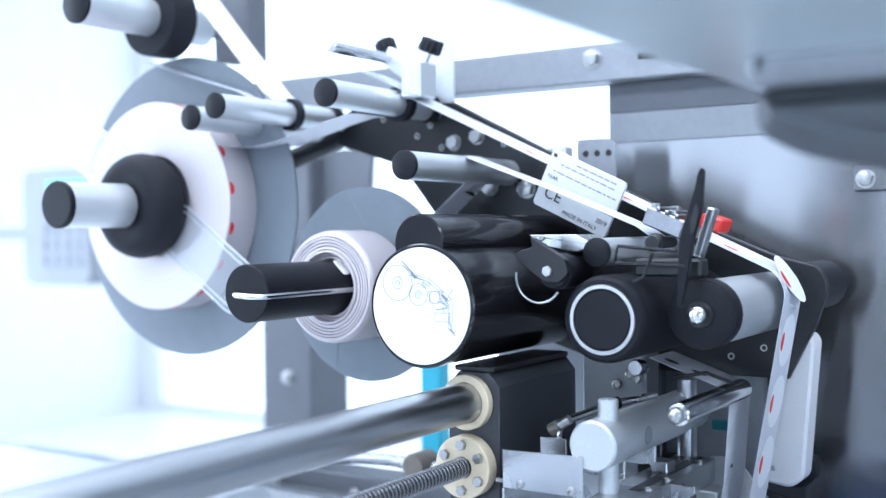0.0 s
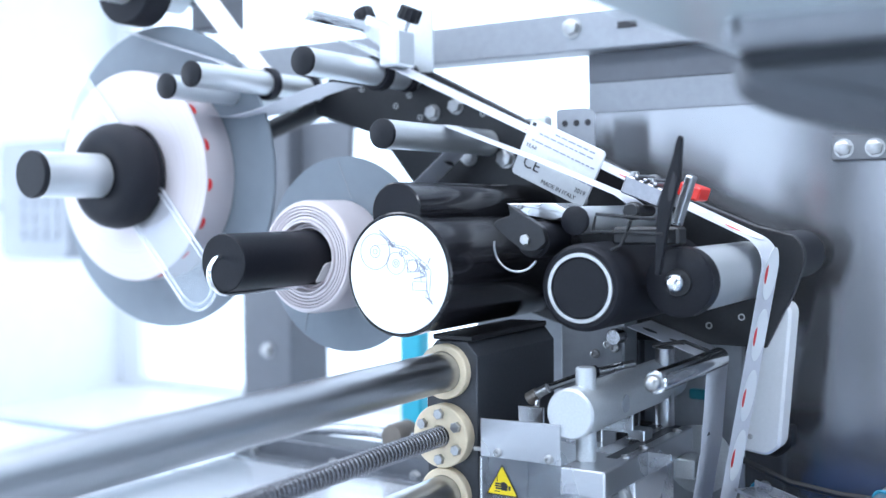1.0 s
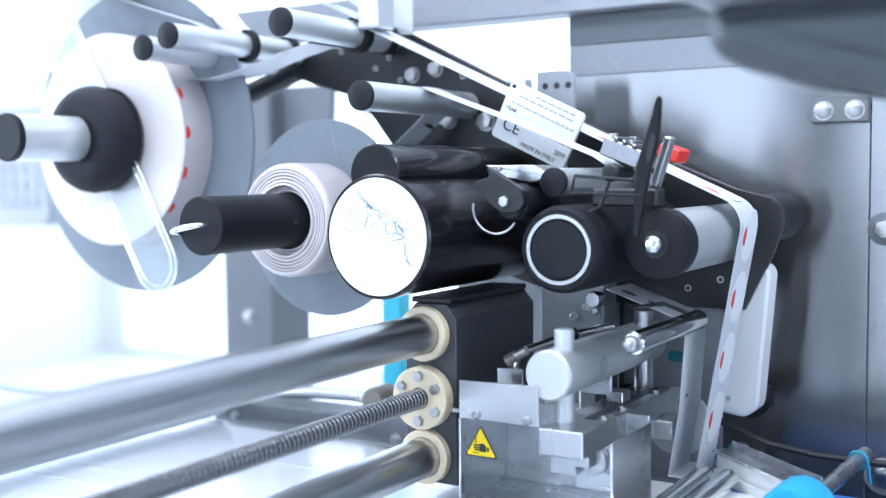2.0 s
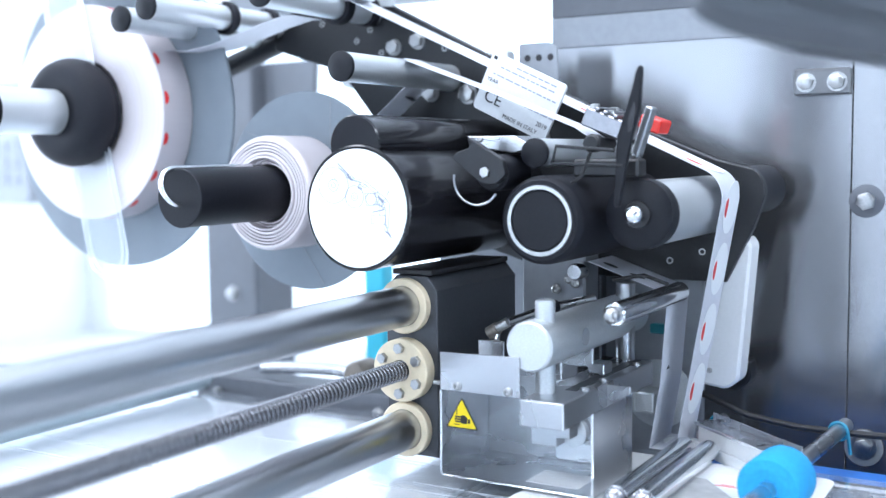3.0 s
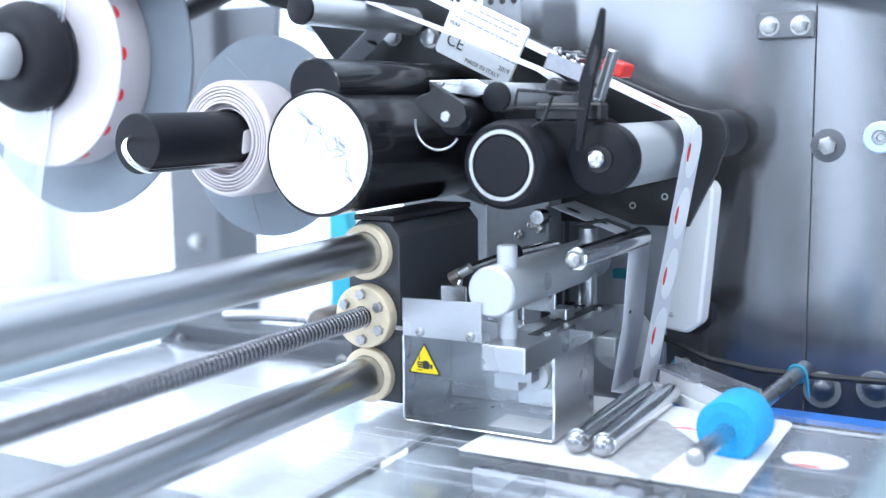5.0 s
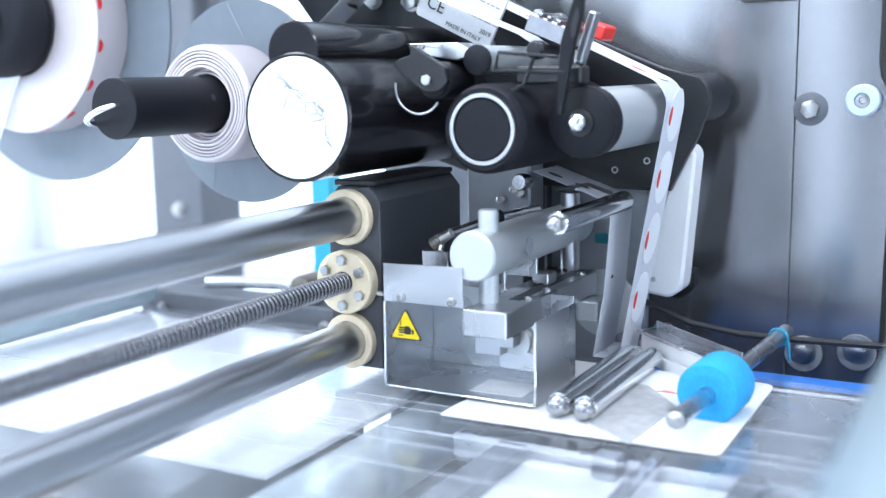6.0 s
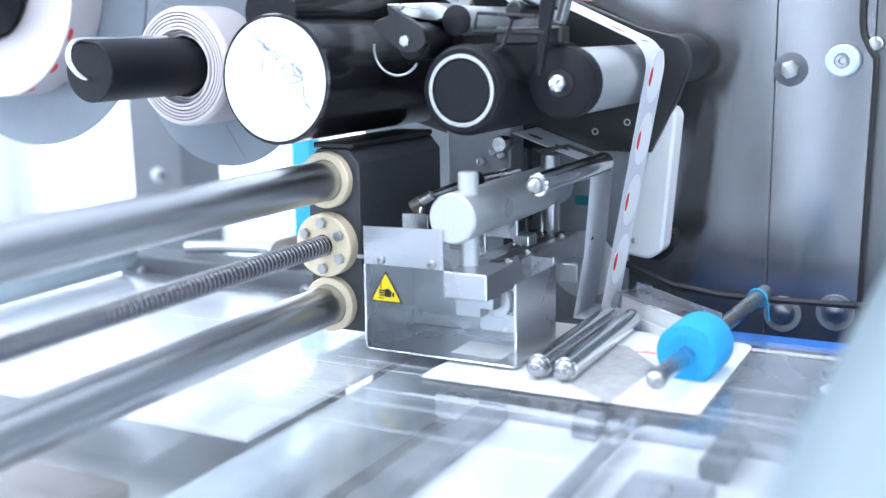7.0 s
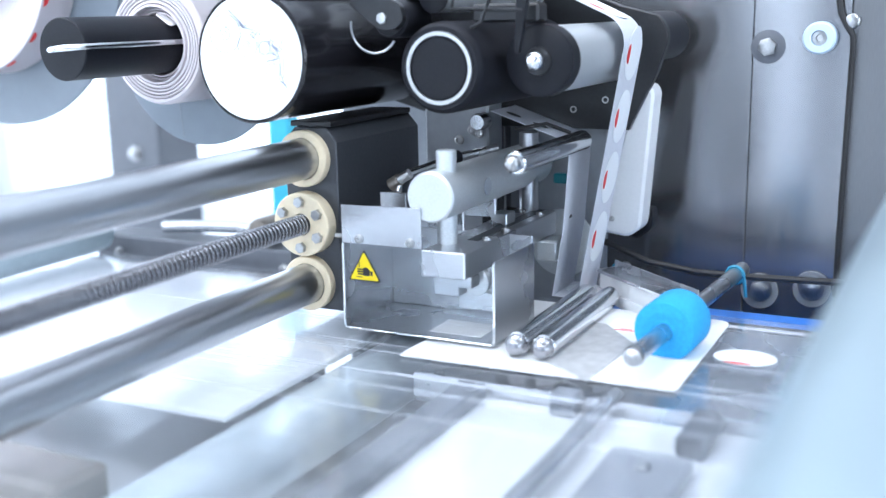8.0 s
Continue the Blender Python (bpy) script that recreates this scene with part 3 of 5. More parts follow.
def name_plate():
    t = thing("name_plate", (-0.68, YP - 0.004, 1.24), "silver type plate with black print on the dispenser", "plate")
    y = YP - 0.006
    cx, cz, tilt = -0.676, 1.2935, 25.2
    own = slab(rounded([(-0.062, -0.042), (0.062, -0.042), (0.062, 0.042), (-0.062, 0.042)], 0.007), y, YP - 0.0005, 0.0004)
    bmesh.ops.transform(own, matrix=Matrix.Translation((cx, 0, cz)) @ pose(0, 0, 0, 0, tilt, 0), verts=own.verts)
    part("plate", own, PLATE_SILVER, t)

    def at(u, v):
        return Matrix.Translation((cx, y - 0.0004, cz)) @ pose(0, 0, 0, 0, tilt, 0) @ Matrix.Translation((u, 0, v)) @ pose(0, 0, 0, 90, 0, 0)

    part("standoff", rod(cx - 0.02, cz - 0.01, YP - 0.0004, 1.485, 0.006, 0.001, 14), BOLT, t)
    writing(t, "CE", 0.024, at(-0.05, -0.026), INK, "mark")
    writing(t, "YEAR", 0.008, at(-0.056, 0.002), INK)
    writing(t, "MADE IN ITALY", 0.0085, at(-0.012, -0.037), INK)
    writing(t, "2019", 0.009, at(0.04, -0.026), INK)
    rnd = random.Random(11)
    for u, v, w in ((-0.018, 0.034, 0.066), (-0.042, 0.026, 0.092), (-0.05, 0.014, 0.10), (0.014, -0.009, 0.042)):
        end = u + w
        while u < end:
            word = rnd.uniform(0.004, 0.013)
            p = at(u + word / 2, v).translation
            bars(t, p.x, p.z, word, 0.0022, y - 0.0002, tilt, GREY_INK)
            u += word + 0.0022
    p = at(-0.055, 0.035).translation
    bars(t, p.x, p.z, 0.006, 0.005, y - 0.0002, tilt, INK, "rivet_hole")


plan["grow"] = 1.018
name_plate()
plan["grow"] = 1.0


def motor():
    t = thing("motor_cover", (-0.78, 1.255, 1.066), "gloss black round motor cover with a white diagram label", "motor")
    x, z, r = -0.78, 1.147, 0.080
    part("body", lathe([(1.13, 0), (1.13, r - 0.002), (1.132, r), (1.145, r), (1.146, r - 0.001), (YB, r - 0.001), (YB, 0)], x, z, 72), BLACK, t)
    part("lobe", lathe([(1.1325, 0), (1.1325, 0.036), (1.134, 0.038), (YB, 0.038), (YB, 0)], x - 0.004, z + 0.080, 48), BLACK, t)
    part("label", lathe([(1.1296, 0), (1.1288, 0.0), (1.1288, 0.0745), (1.1296, 0.075)], x, z, 72), STICKER, t, "round white label with a line drawing")
    yl = 1.1284

    def circle(u, v, rr, w=0.0008):
        u, v, rr = 0.9 * u + 0.003, 0.9 * v + 0.003, 0.9 * rr
        part("drawing_line", lathe([(yl, rr), (yl - 0.0002, rr), (yl - 0.0002, rr - w), (yl, rr - w)], x + u, z + v, 36), GREY_INK, t)

    def line(pts, w=0.0007):
        pts = [(0.9 * a + 0.003, 0.9 * b + 0.003) for a, b in pts]
        for (a, b), (c, d) in zip(pts, pts[1:]):
            L = math.hypot(c - a, d - b)
            own = box(0, L, -0.0002, 0, -w / 2, w / 2, 0)
            bmesh.ops.transform(own, matrix=pose(x + a, yl, z + b, 0, -math.degrees(math.atan2(d - b, c - a)), 0), verts=own.verts)
            part("drawing_line", own, GREY_INK, t, "", False)

    for u, v, rr in ((-0.042, 0.029, 0.026), (-0.042, 0.029, 0.009), (-0.042, 0.029, 0.004), (-0.006, 0.013, 0.016), (-0.006, 0.013, 0.006), (-0.006, 0.013, 0.003), (0.022, 0.010, 0.009)):
        circle(u, v, rr)
    line([(-0.034, 0.056), (-0.012, 0.040), (0.012, 0.036), (0.046, 0.012), (0.053, 0.004), (0.050, -0.030)])
    line([(-0.034, 0.060), (-0.014, 0.043)], 0.0015)
    line([(-0.020, 0.040), (0.004, 0.034), (0.004, 0.022)])
    line([(0.012, 0.018), (0.030, 0.018), (0.032, 0.002), (0.014, 0.001), (0.012, 0.018)])
    line([(0.022, -0.012), (0.046, -0.012), (0.046, -0.024), (0.022, -0.024), (0.022, -0.012)])
    line([(0.036, -0.012), (0.036, 0.004), (0.046, 0.006)])
    line([(0.046, -0.024), (0.052, -0.040), (0.056, -0.043)], 0.0012)
    line([(0.034, 0.014), (0.042, 0.006)], 0.003)
    line([(-0.018, 0.044), (-0.010, 0.036)], 0.003)
    line([(0.048, 0.014), (0.052, 0.022)], 0.0012)
    line([(-0.014, 0.037), (0.010, 0.032), (0.044, 0.008)])
    line([(-0.042, 0.038), (-0.014, 0.040)], 0.0005)
    line([(0.028, 0.004), (0.046, -0.002), (0.044, -0.034), (0.054, -0.038)])
    for u, v, rr in ((0.004, 0.027, 0.004), (0.012, 0.028, 0.003), (0.032, 0.016, 0.004), (0.038, 0.006, 0.005), (0.042, 0.000, 0.003), (-0.010, 0.040, 0.003), (0.046, 0.008, 0.003)):
        circle(u, v, rr)
    line([(0.024, -0.008), (0.044, -0.004)], 0.0016)
    line([(0.046, -0.034), (0.054, -0.040)], 0.002)


motor()


def roller(name, x, z, y0, y1, r, label, collars=(), group="idler rollers of the dispenser", tube=ALU):
    t = thing(name, (x, (y0 + y1) / 2, z), label, "roller", group)
    part("tube", lathe([(y0 + 0.006, 0), (y0 + 0.006, r), (y1, r), (y1, 0)], x, z, 40), tube, t)
    part("cap", lathe([(y0, 0), (y0, r - 0.002), (y0 + 0.0015, r + 0.0004), (y0 + 0.0058, r + 0.0004), (y0 + 0.0058, 0)], x, z, 40), BLACK_MATT, t, "black plastic end cap")
    for y, w, rr in collars:
        part("collar", lathe([(y, r), (y, rr - 0.002), (y + 0.002, rr), (y + w - 0.002, rr), (y + w, rr - 0.002), (y + w, r)], x, z, 40), RUBBER, t, "black collar ring")
    return t


plan["grow"] = ARM
IDLER = "aluminium idler roller with black end cap"
roller("idler_roller", -0.792, 1.327, 1.112, YP, 0.0186, IDLER)
roller("idler_roller", -0.926, 1.430, 1.120, YP, 0.0189, IDLER + " and collar", ((1.285, 0.018, 0.026), (1.355, 0.02, 0.022)))
roller("idler_roller", -1.11, 1.424, 1.098, YP, 0.0180, IDLER + " and collar", ((1.255, 0.014, 0.025), (1.35, 0.015, 0.024)))
roller("idler_roller", -1.158, 1.410, 1.097, YP, 0.0178, IDLER)
plan["grow"] = 1.0
roller("tape_roller", -1.459, 1.618, 1.138, 1.42, 0.0325, "thick aluminium guide roller with a wide black flange", ((1.29, 0.055, 0.066),))
roller("small_roller", -0.577, 1.214, 1.22, YB, 0.0178, "small aluminium roller with black end cap")
part("axle_pin", sweep([(-1.459, 1.41, 1.618), (-1.459, 1.472, 1.618)], 0.014, 14), FRAME_GREY, bpy.data.objects["tape_roller"])

part("bracket", box(-1.485, -1.40, 1.473, 1.53, 1.565, 1.70, 0.004), FAR_GREY, bpy.data.objects["tape_roller"], "dark grey mounting bracket")


def ring_roller():
    t = thing("drive_roller", (-0.561, 1.29, 1.132), "black rubber drive roller with a silver face ring", "roller")
    x, z = -0.561, 1.132
    part("rubber", lathe([(1.203, 0), (1.203, 0.049), (1.208, 0.0535), (1.215, 0.0545), (YB, 0.0545), (YB, 0)], x, z, 64), RUBBER, t)
    part("face_ring", lathe([(1.2032, 0.0435), (1.2005, 0.043), (1.2005, 0.0385), (1.2032, 0.038)], x, z, 64), BOLT, t, "silver ring")
    part("face", lathe([(1.2028, 0.037), (1.2012, 0.0355), (1.2012, 0)], x, z, 48), BLACK_MATT, t)


ring_roller()


def knob_roller():
    t = thing("pull_roller", (-0.455, 1.31, 1.14), "silver pull roller with a black cap and chrome knob", "roller")
    x, z = -0.452, 1.139
    part("tube", lathe([(1.272, 0.03), (1.272, 0.0405), (YB, 0.0405), (YB, 0)], x, z, 56), ALU, t)
    part("cap", lathe([(1.246, 0), (1.246, 0.038), (1.249, 0.0425), (1.2715, 0.043), (1.2715, 0)], x, z, 56), BLACK_MATT, t, "thick black end cap")
    part("boss", lathe([(1.2455, 0.017), (1.243, 0.016), (1.243, 0)], x, z, 32), BLACK_PLATE, t)
    part("knob", lathe([(1.243, 0.008), (1.238, 0.008), (1.236, 0.0095), (1.231, 0.0115), (1.225, 0.0112), (1.220, 0.009), (1.217, 0.005), (1.216, 0)], x + 0.002, z + 0.001, 28), CHROME, t, "chrome knob")


knob_roller()


def pressure_arm():
    t = thing("pressure_arm", (-0.64, 1.26, 1.19), "dark lever arm with a bolted pressure wheel", "lever")
    part("wheel", rod(-0.627, 1.190, 1.205, 1.27, 0.023, 0.002, 40), RUBBER, t)
    part("wheel_cap", lathe([(1.2045, 0.0215), (1.2015, 0.02), (1.2015, 0)], -0.627, 1.19, 32), BLACK_MATT, t)
    arm = rounded([(-0.653, 1.235), (-0.604, 1.206), (-0.600, 1.188), (-0.613, 1.177), (-0.632, 1.177), (-0.652, 1.191), (-0.675, 1.209), (-0.668, 1.216), (-0.649, 1.221)], 0.005)
    part("arm", slab(arm, 1.188, 1.1995, 0.0008), BLACK_PLATE, t)
    hexhead(-0.628, 1.191, 1.188, 0.007, 0.004, t, 0.0)
    hood = rounded([(-0.682, 1.236), (-0.612, 1.236), (-0.585, 1.222), (-0.612, 1.214), (-0.650, 1.220)], 0.004)
    part("hood", slab(hood, 1.235, 1.30, 0.001), STEEL, t, "bent bright steel hood")
    screwhead(-0.66, 1.232, 1.235, 0.004, t)
    part("spring_wire", sweep([(-0.655 + 0.033 * math.cos(radians(a)), 1.215, 1.182 + 0.033 * math.sin(radians(a))) for a in range(170, 330, 12)], 0.0016, 8), STEEL, t)


pressure_arm()


def guide_frame():
    t = thing("wire_guide", (-0.53, 1.25, 1.2), "black wire web guide with a chrome clamp", "guide")
    w = [(-0.55, 1.215, 1.2), (-0.545, 1.215, 1.222), (-0.47, 1.215, 1.216)]
    part("wire", sweep(w, 0.0022, 8), BLACK_PLATE, t)
    part("wire", sweep([(-0.50, 1.215, 1.214), (-0.512, 1.215, 1.185), (-0.525, 1.215, 1.178)], 0.0022, 8), BLACK_PLATE, t)
    part("wire", sweep([(-0.55, 1.215, 1.201), (-0.46, 1.215, 1.198)], 0.0022, 8), BLACK_PLATE, t)
    part("bar", box(-0.535, -0.45, 1.24, 1.27, 1.184, 1.206, 0.003), BLACK_PLATE, t)


guide_frame()


def slider():
    t = thing("web_clamp", (-0.51, 1.32, 1.24), "bright steel web clamp with screws and a red block", "clamp")
    own = box(-0.030, 0.024, 1.285, 1.36, -0.012, 0.012, 0.002)
    bmesh.ops.transform(own, matrix=pose(-0.512, 0, 1.249, 0, 22, 0), verts=own.verts)
    part("body", own, CLAMP, t)
    for dx in (-0.018, -0.006, 0.008):
        own = box(dx, dx + 0.006, 1.283, 1.362, 0.0122, 0.0165, 0.001)
        bmesh.ops.transform(own, matrix=pose(-0.512, 0, 1.249, 0, 22, 0), verts=own.verts)
        part("rib", own, CLAMP, t)
    for dx, y in ((-0.018, 1.30), (0.004, 1.30), (-0.01, 1.345), (0.016, 1.345)):
        x = -0.512 + dx
        own = lathe([(0, 0.0062), (-0.005, 0.006), (-0.006, 0.004), (-0.004, 0.003), (-0.004, 0)], 0, 0, 18)
        bmesh.ops.transform(own, matrix=pose(x, y, 1.262 - 0.4 * dx, -90, 0, 0) @ pose(0, 0, 0, 0, 0, 0), verts=own.verts)
        part("screw", own, BOLT, t)
    part("thumb_screw", lathe([(1.262, 0), (1.262, 0.009), (1.265, 0.0115), (1.280, 0.0115), (1.282, 0.008), (1.33, 0.007), (1.33, 0)], -0.520, 1.225, 12), BLACK_PLATE, t, "black thumb screw")
    own = box(-0.014, 0.015, 1.335, 1.375, -0.010, 0.008, 0.002)
    bmesh.ops.transform(own, matrix=pose(-0.471, 0, 1.250, 0, 20, 0), verts=own.verts)
    part("red_block", own, RED_PLASTIC, t, "red plastic block")


slider()


def lever():
    t = thing("clamp_lever", (-0.465, 1.22, 1.15), "slim black upright lever with a steel clamp block", "lever")
    o = rounded([(-0.470, 1.150), (-0.464, 1.149), (-0.455, 1.20), (-0.4475, 1.234), (-0.4395, 1.262), (-0.4375, 1.290), (-0.4362, 1.310), (-0.4395, 1.314), (-0.4438, 1.306), (-0.4478, 1.288), (-0.4578, 1.258), (-0.4665, 1.230), (-0.4685, 1.20)], 0.004)
    part("blade", slab(o, 1.214, 1.222, 0.001), BLACK_MATT, t)
    eye = rounded([(-0.4525, 1.236), (-0.4475, 1.240), (-0.4425, 1.262), (-0.4455, 1.272), (-0.4525, 1.252)], 0.002)
    part("blade_recess", slab(eye, 1.2132, 1.2139, 0), INK, t)
    own = box(-0.0045, 0.0045, 1.243, 1.262, -0.032, 0.03, 0.0015)
    bmesh.ops.transform(own, matrix=pose(-0.447, 0, 1.238, 0, 18, 0), verts=own.verts)
    part("clamp_block", own, STEEL, t)


lever()


def top_clamp():
    t = thing("guide_clamp", (-0.93, 1.33, 1.45), "aluminium rod clamp with two black thumb knobs", "clamp")
    part("back_plate", slab(rounded([(-0.952, 1.44), (-0.884, 1.436), (-0.884, 1.532), (-0.952, 1.535)], 0.004), YP - 0.004, YP - 0.0005, 0.0005), ALU_MATT, t)
    part("guide_rod", rod(-0.970, 1.505, 1.19, 1.345, 0.0085, 0.001, 24), CHROME, t, "polished rod with a clear tip")
    part("rod_tip", rod(-0.970, 1.505, 1.178, 1.1895, 0.009, 0.001, 24), WHITE, t)
    own = box(-0.026, 0.026, 1.325, YP - 0.005, -0.014, 0.014, 0.002)
    bmesh.ops.transform(own, matrix=pose(-0.955, 0, 1.497, 0, 35, 0), verts=own.verts)
    part("clamp_body", own, ALU, t)
    part("block", box(-0.908, -0.874, 1.27, 1.315, 1.435, 1.487, 0.003), ALU, t)
    for x, y, z, a in ((-0.998, 1.36, 1.530, -25), (-0.868, 1.292, 1.509, 25)):
        own = bmesh.new()
        n = 24
        rr = [0.017 if i % 2 else 0.0148 for i in range(n)]
        rings = [[own.verts.new((rr[i] * s * math.cos(2 * math.pi * i / n), rr[i] * s * math.sin(2 * math.pi * i / n), h)) for i in range(n)] for h, s in ((-0.010, 0.9), (-0.008, 1), (0.008, 1), (0.010, 0.9))]
        for p, q in zip(rings, rings[1:]):
            for i in range(n):
                own.faces.new((p[i], p[(i + 1) % n], q[(i + 1) % n], q[i]))
        own.faces.new(rings[-1])
        own.faces.new(rings[0][::-1])
        bmesh.ops.transform(own, matrix=pose(x, y, z, 0, a, 0), verts=own.verts)
        kn = part("thumb_knob", own, BLACK_MATT, t, "black fluted thumb knob")
        own = bmesh.new()
        bmesh.ops.create_cone(own, cap_ends=True, segments=14, radius1=0.005, radius2=0.005, depth=0.03)
        bmesh.ops.transform(own, matrix=pose(x, y, z, 0, a, 0) @ pose(0, 0, -0.022), verts=own.verts)
        part("stem", own, CHROME, kn)
    own = ribbon([(-0.985, 1.482), (-0.945, 1.465), (-0.885, 1.438)], 1.27, 1.33, 0.0012)
    part("guide_sheet", own, STEEL, t)


plan["grow"] = ARM
top_clamp()


def connector():
    t = thing("cable_connector", (-1.1, 1.6, 1.3), "small bright cable connector with a black hose", "connector")
    part("plug", sweep([(-1.135, 1.6, 1.350), (-1.10, 1.6, 1.342)], 0.013, 14), ALU_MATT, t)
    part("nut", sweep([(-1.10, 1.6, 1.342), (-1.088, 1.6, 1.338)], 0.016, 6), BRASS, t)
    part("hose", sweep([(-1.14, 1.6, 1.352), (-1.155, 1.6, 1.36), (-1.16, 1.6, 1.38), (-1.13, 1.6, 1.40), (-1.09, 1.595, 1.40), (-1.06, 1.58, 1.385), (-1.055, 1.56, 1.35)], 0.006, 10), CABLE, t)
    part("clip", sweep([(-1.09, 1.6, 1.335), (-1.075, 1.6, 1.318), (-1.06, 1.6, 1.32)], 0.005, 10), CHROME, t)


connector()


# ---- webs of paper ----
def web(name, path, y0, y1, mat, label, y_end=None, t=0.0007):
    w = thing(name, (path[0][0], (y0 + y1) / 2, path[0][1]), label, "paper web")
    part("web", ribbon(path, y0, y1, t, None, y_end), mat, w)
    return w


plan["grow"] = 1.0393
NOSE = (-0.4215, 1.1565, 0.0385)
TOP_A, DOWN_B = (-0.507, 1.2385), (-0.441, 0.8275)
web("label_web", [(-0.9805, 1.4592), (-0.9705, 1.456), TOP_A] + arc(NOSE[0], NOSE[1], NOSE[2], 66, -11, 10) + [DOWN_B], 1.353, 1.430, LINER, "pale backing web that carries oval labels over the nose")
plan["grow"] = 1.0393
web("return_web", [(-0.444, 0.829), (-0.4735, 0.829), (-0.459, 0.916), (-0.451, 1.018), (-0.4525, 1.028), (-0.460, 1.0365), (-0.56, 1.071)], 1.345, 1.43, LINER, "pale backing web that returns upward with dark marks")
marks = thing("web_marks", (-0.459, 1.39, 0.91), "row of dark registration marks on the return web", "mark")
for x, z, a in ((-0.4685, 0.862, 81), (-0.4588, 0.925, 84), (-0.4547, 0.985, 85.5), (-0.50, 1.0508, -19), (-0.538, 1.0638, -19)):
    own = bmesh.new()
    own.faces.new([own.verts.new((0.011 * math.cos(radians(k)), 1.371 + 0.007 * math.sin(radians(k)), 0.0)) for k in range(0, 360, 20)])
    bmesh.ops.transform(own, matrix=pose(x + (0.0007 if a > 0 else 0), 0, z + (0.0007 if a < 0 else 0), 0, -a if a > 0 else 19, 0), verts=own.verts)
    part("mark", own, INK, marks, "", False)
plan["grow"] = 1.0
web("lower_web", [(-0.885, 1.3535), (-0.866, 1.3555), (-0.845, 1.349), (-0.694, 1.296), (-0.562, 1.2464), (-0.53, 1.232)], 1.40, 1.452, LINER, "white backing web over an idler roller", (1.285, 1.335))
slotted = web("rewind_web", [(-0.885, 1.333), (-0.90, 1.317), (-0.955, 1.273), (-1.02, 1.215)], 1.43, 1.495, LINER, "white backing web with dark slots to the rewinder")
for x, z in ((-0.915, 1.305), (-0.968, 1.2615)):
    own = lathe([(0, 0.012), (-0.0004, 0.012), (-0.0004, 0)], 0, 0, 16)
    bmesh.ops.transform(own, matrix=pose(x + 0.001, 1.465, z - 0.0008, 0, 39, 0) @ pose(0, 0, 0, 90, 0, 0), verts=own.verts)
    part("slot", own, INK, slotted)
web("supply_web", [(-1.47, 1.727), (-1.408, 1.658), (-1.318, 1.558), (-1.244, 1.478), (-1.222, 1.4635)], 1.345, 1.415, PAPER, "white label web down to an idler roller")
web("dancer_web", [(-1.366, 1.408), (-1.31, 1.389), (-1.253, 1.385), (-1.2, 1.391), (-1.141, 1.405), (-1.094, 1.417), (-1.048, 1.426), (-1.03, 1.4255)], 1.325, 1.395, LINER, "white web looped between two idler rollers")
web("feed_web", [(-1.52, 1.553), (-1.398, 1.514), (-1.29, 1.481), (-1.24, 1.459)], 1.33, 1.39, LINER, "thin translucent web from the roll")


# ---- rolls ----
def big_roll():
    t = thing("label_roll", (-1.45, 1.32, 1.29), "large roll of white labels with red marks on its rim", "label roll")
    x, z = -1.45, 1.29
    part("flange_disc", rod(x, z, 1.358, 1.364, 0.266, 0.001, 96), DISC, t, "large grey backing disc")
    part("paper", lathe([(1.29, 0.088), (1.2885, 0.12), (1.2895, 0.178), (1.291, 0.180), (1.352, 0.180), (1.357, 0.178), (1.3575, 0)], x, z, 96), [ROLL_FACE], t, "tightly wound paper")
    for i in range(17):
        a = 2 * math.pi * i / 17
        own = bmesh.new()
        own.faces.new([own.verts.new((0.0002, 1.2945 + (0.009 if k > 6 else 0.002) * math.sin(math.pi * (k % 7) / 6) * (1 if k > 6 else -0.2), 0.011 * math.cos(math.pi * (k % 7) / 6) * (1 if k < 7 else -1))) for k in range(14) if k not in (7, 13)])
        bmesh.ops.transform(own, matrix=pose(x, 0, z, 0, math.degrees(a), 0) @ pose(0.1803, 0, 0), verts=own.verts)
        bmesh.ops.scale(own, vec=(1, 1, 1), verts=own.verts)
        part("red_mark", own, RED, t, "", False)
    return t


def roll_face():
    m = material("wound_paper_face", (0.80, 0.76, 0.77), 0.42, 0.35)
    n, l = m.node_tree.nodes, m.node_tree.links
    b = n["Principled BSDF"]
    b.inputs["Anisotropic"].default_value = 0.9
    tangent = n.new("ShaderNodeTangent")
    tangent.direction_type, tangent.axis = "RADIAL", "Y"
    l.new(tangent.outputs[0], b.inputs["Tangent"])
    co = n.new("ShaderNodeTexCoord")
    sep = n.new("ShaderNodeVectorMath")
    sep.operation = "MULTIPLY"
    sep.inputs[1].default_value = (1, 0, 1)
    l.new(co.outputs["Object"], sep.inputs[0])
    ln = n.new("ShaderNodeVectorMath")
    ln.operation = "LENGTH"
    l.new(sep.outputs[0], ln.inputs[0])
    nz = n.new("ShaderNodeTexNoise")
    nz.noise_dimensions = "1D"
    nz.inputs["Scale"].default_value, nz.inputs["Detail"].default_value = 420, 3
    l.new(ln.outputs["Value"], nz.inputs["W"])
    mx = n.new("ShaderNodeMix")
    mx.data_type = "RGBA"
    mx.inputs["A"].default_value, mx.inputs["B"].default_value = (0.62, 0.55, 0.57, 1), (0.80, 0.76, 0.78, 1)
    l.new(nz.outputs["Fac"], mx.inputs["Factor"])
    l.new(mx.outputs["Result"], b.inputs["Base Color"])
    bp = n.new("ShaderNodeBump")
    bp.inputs["Strength"].default_value, bp.inputs["Distance"].default_value = 0.4, 0.002
    l.new(nz.outputs["Fac"], bp.inputs["Height"])
    l.new(bp.outputs[0], b.inputs["Normal"])
    return m


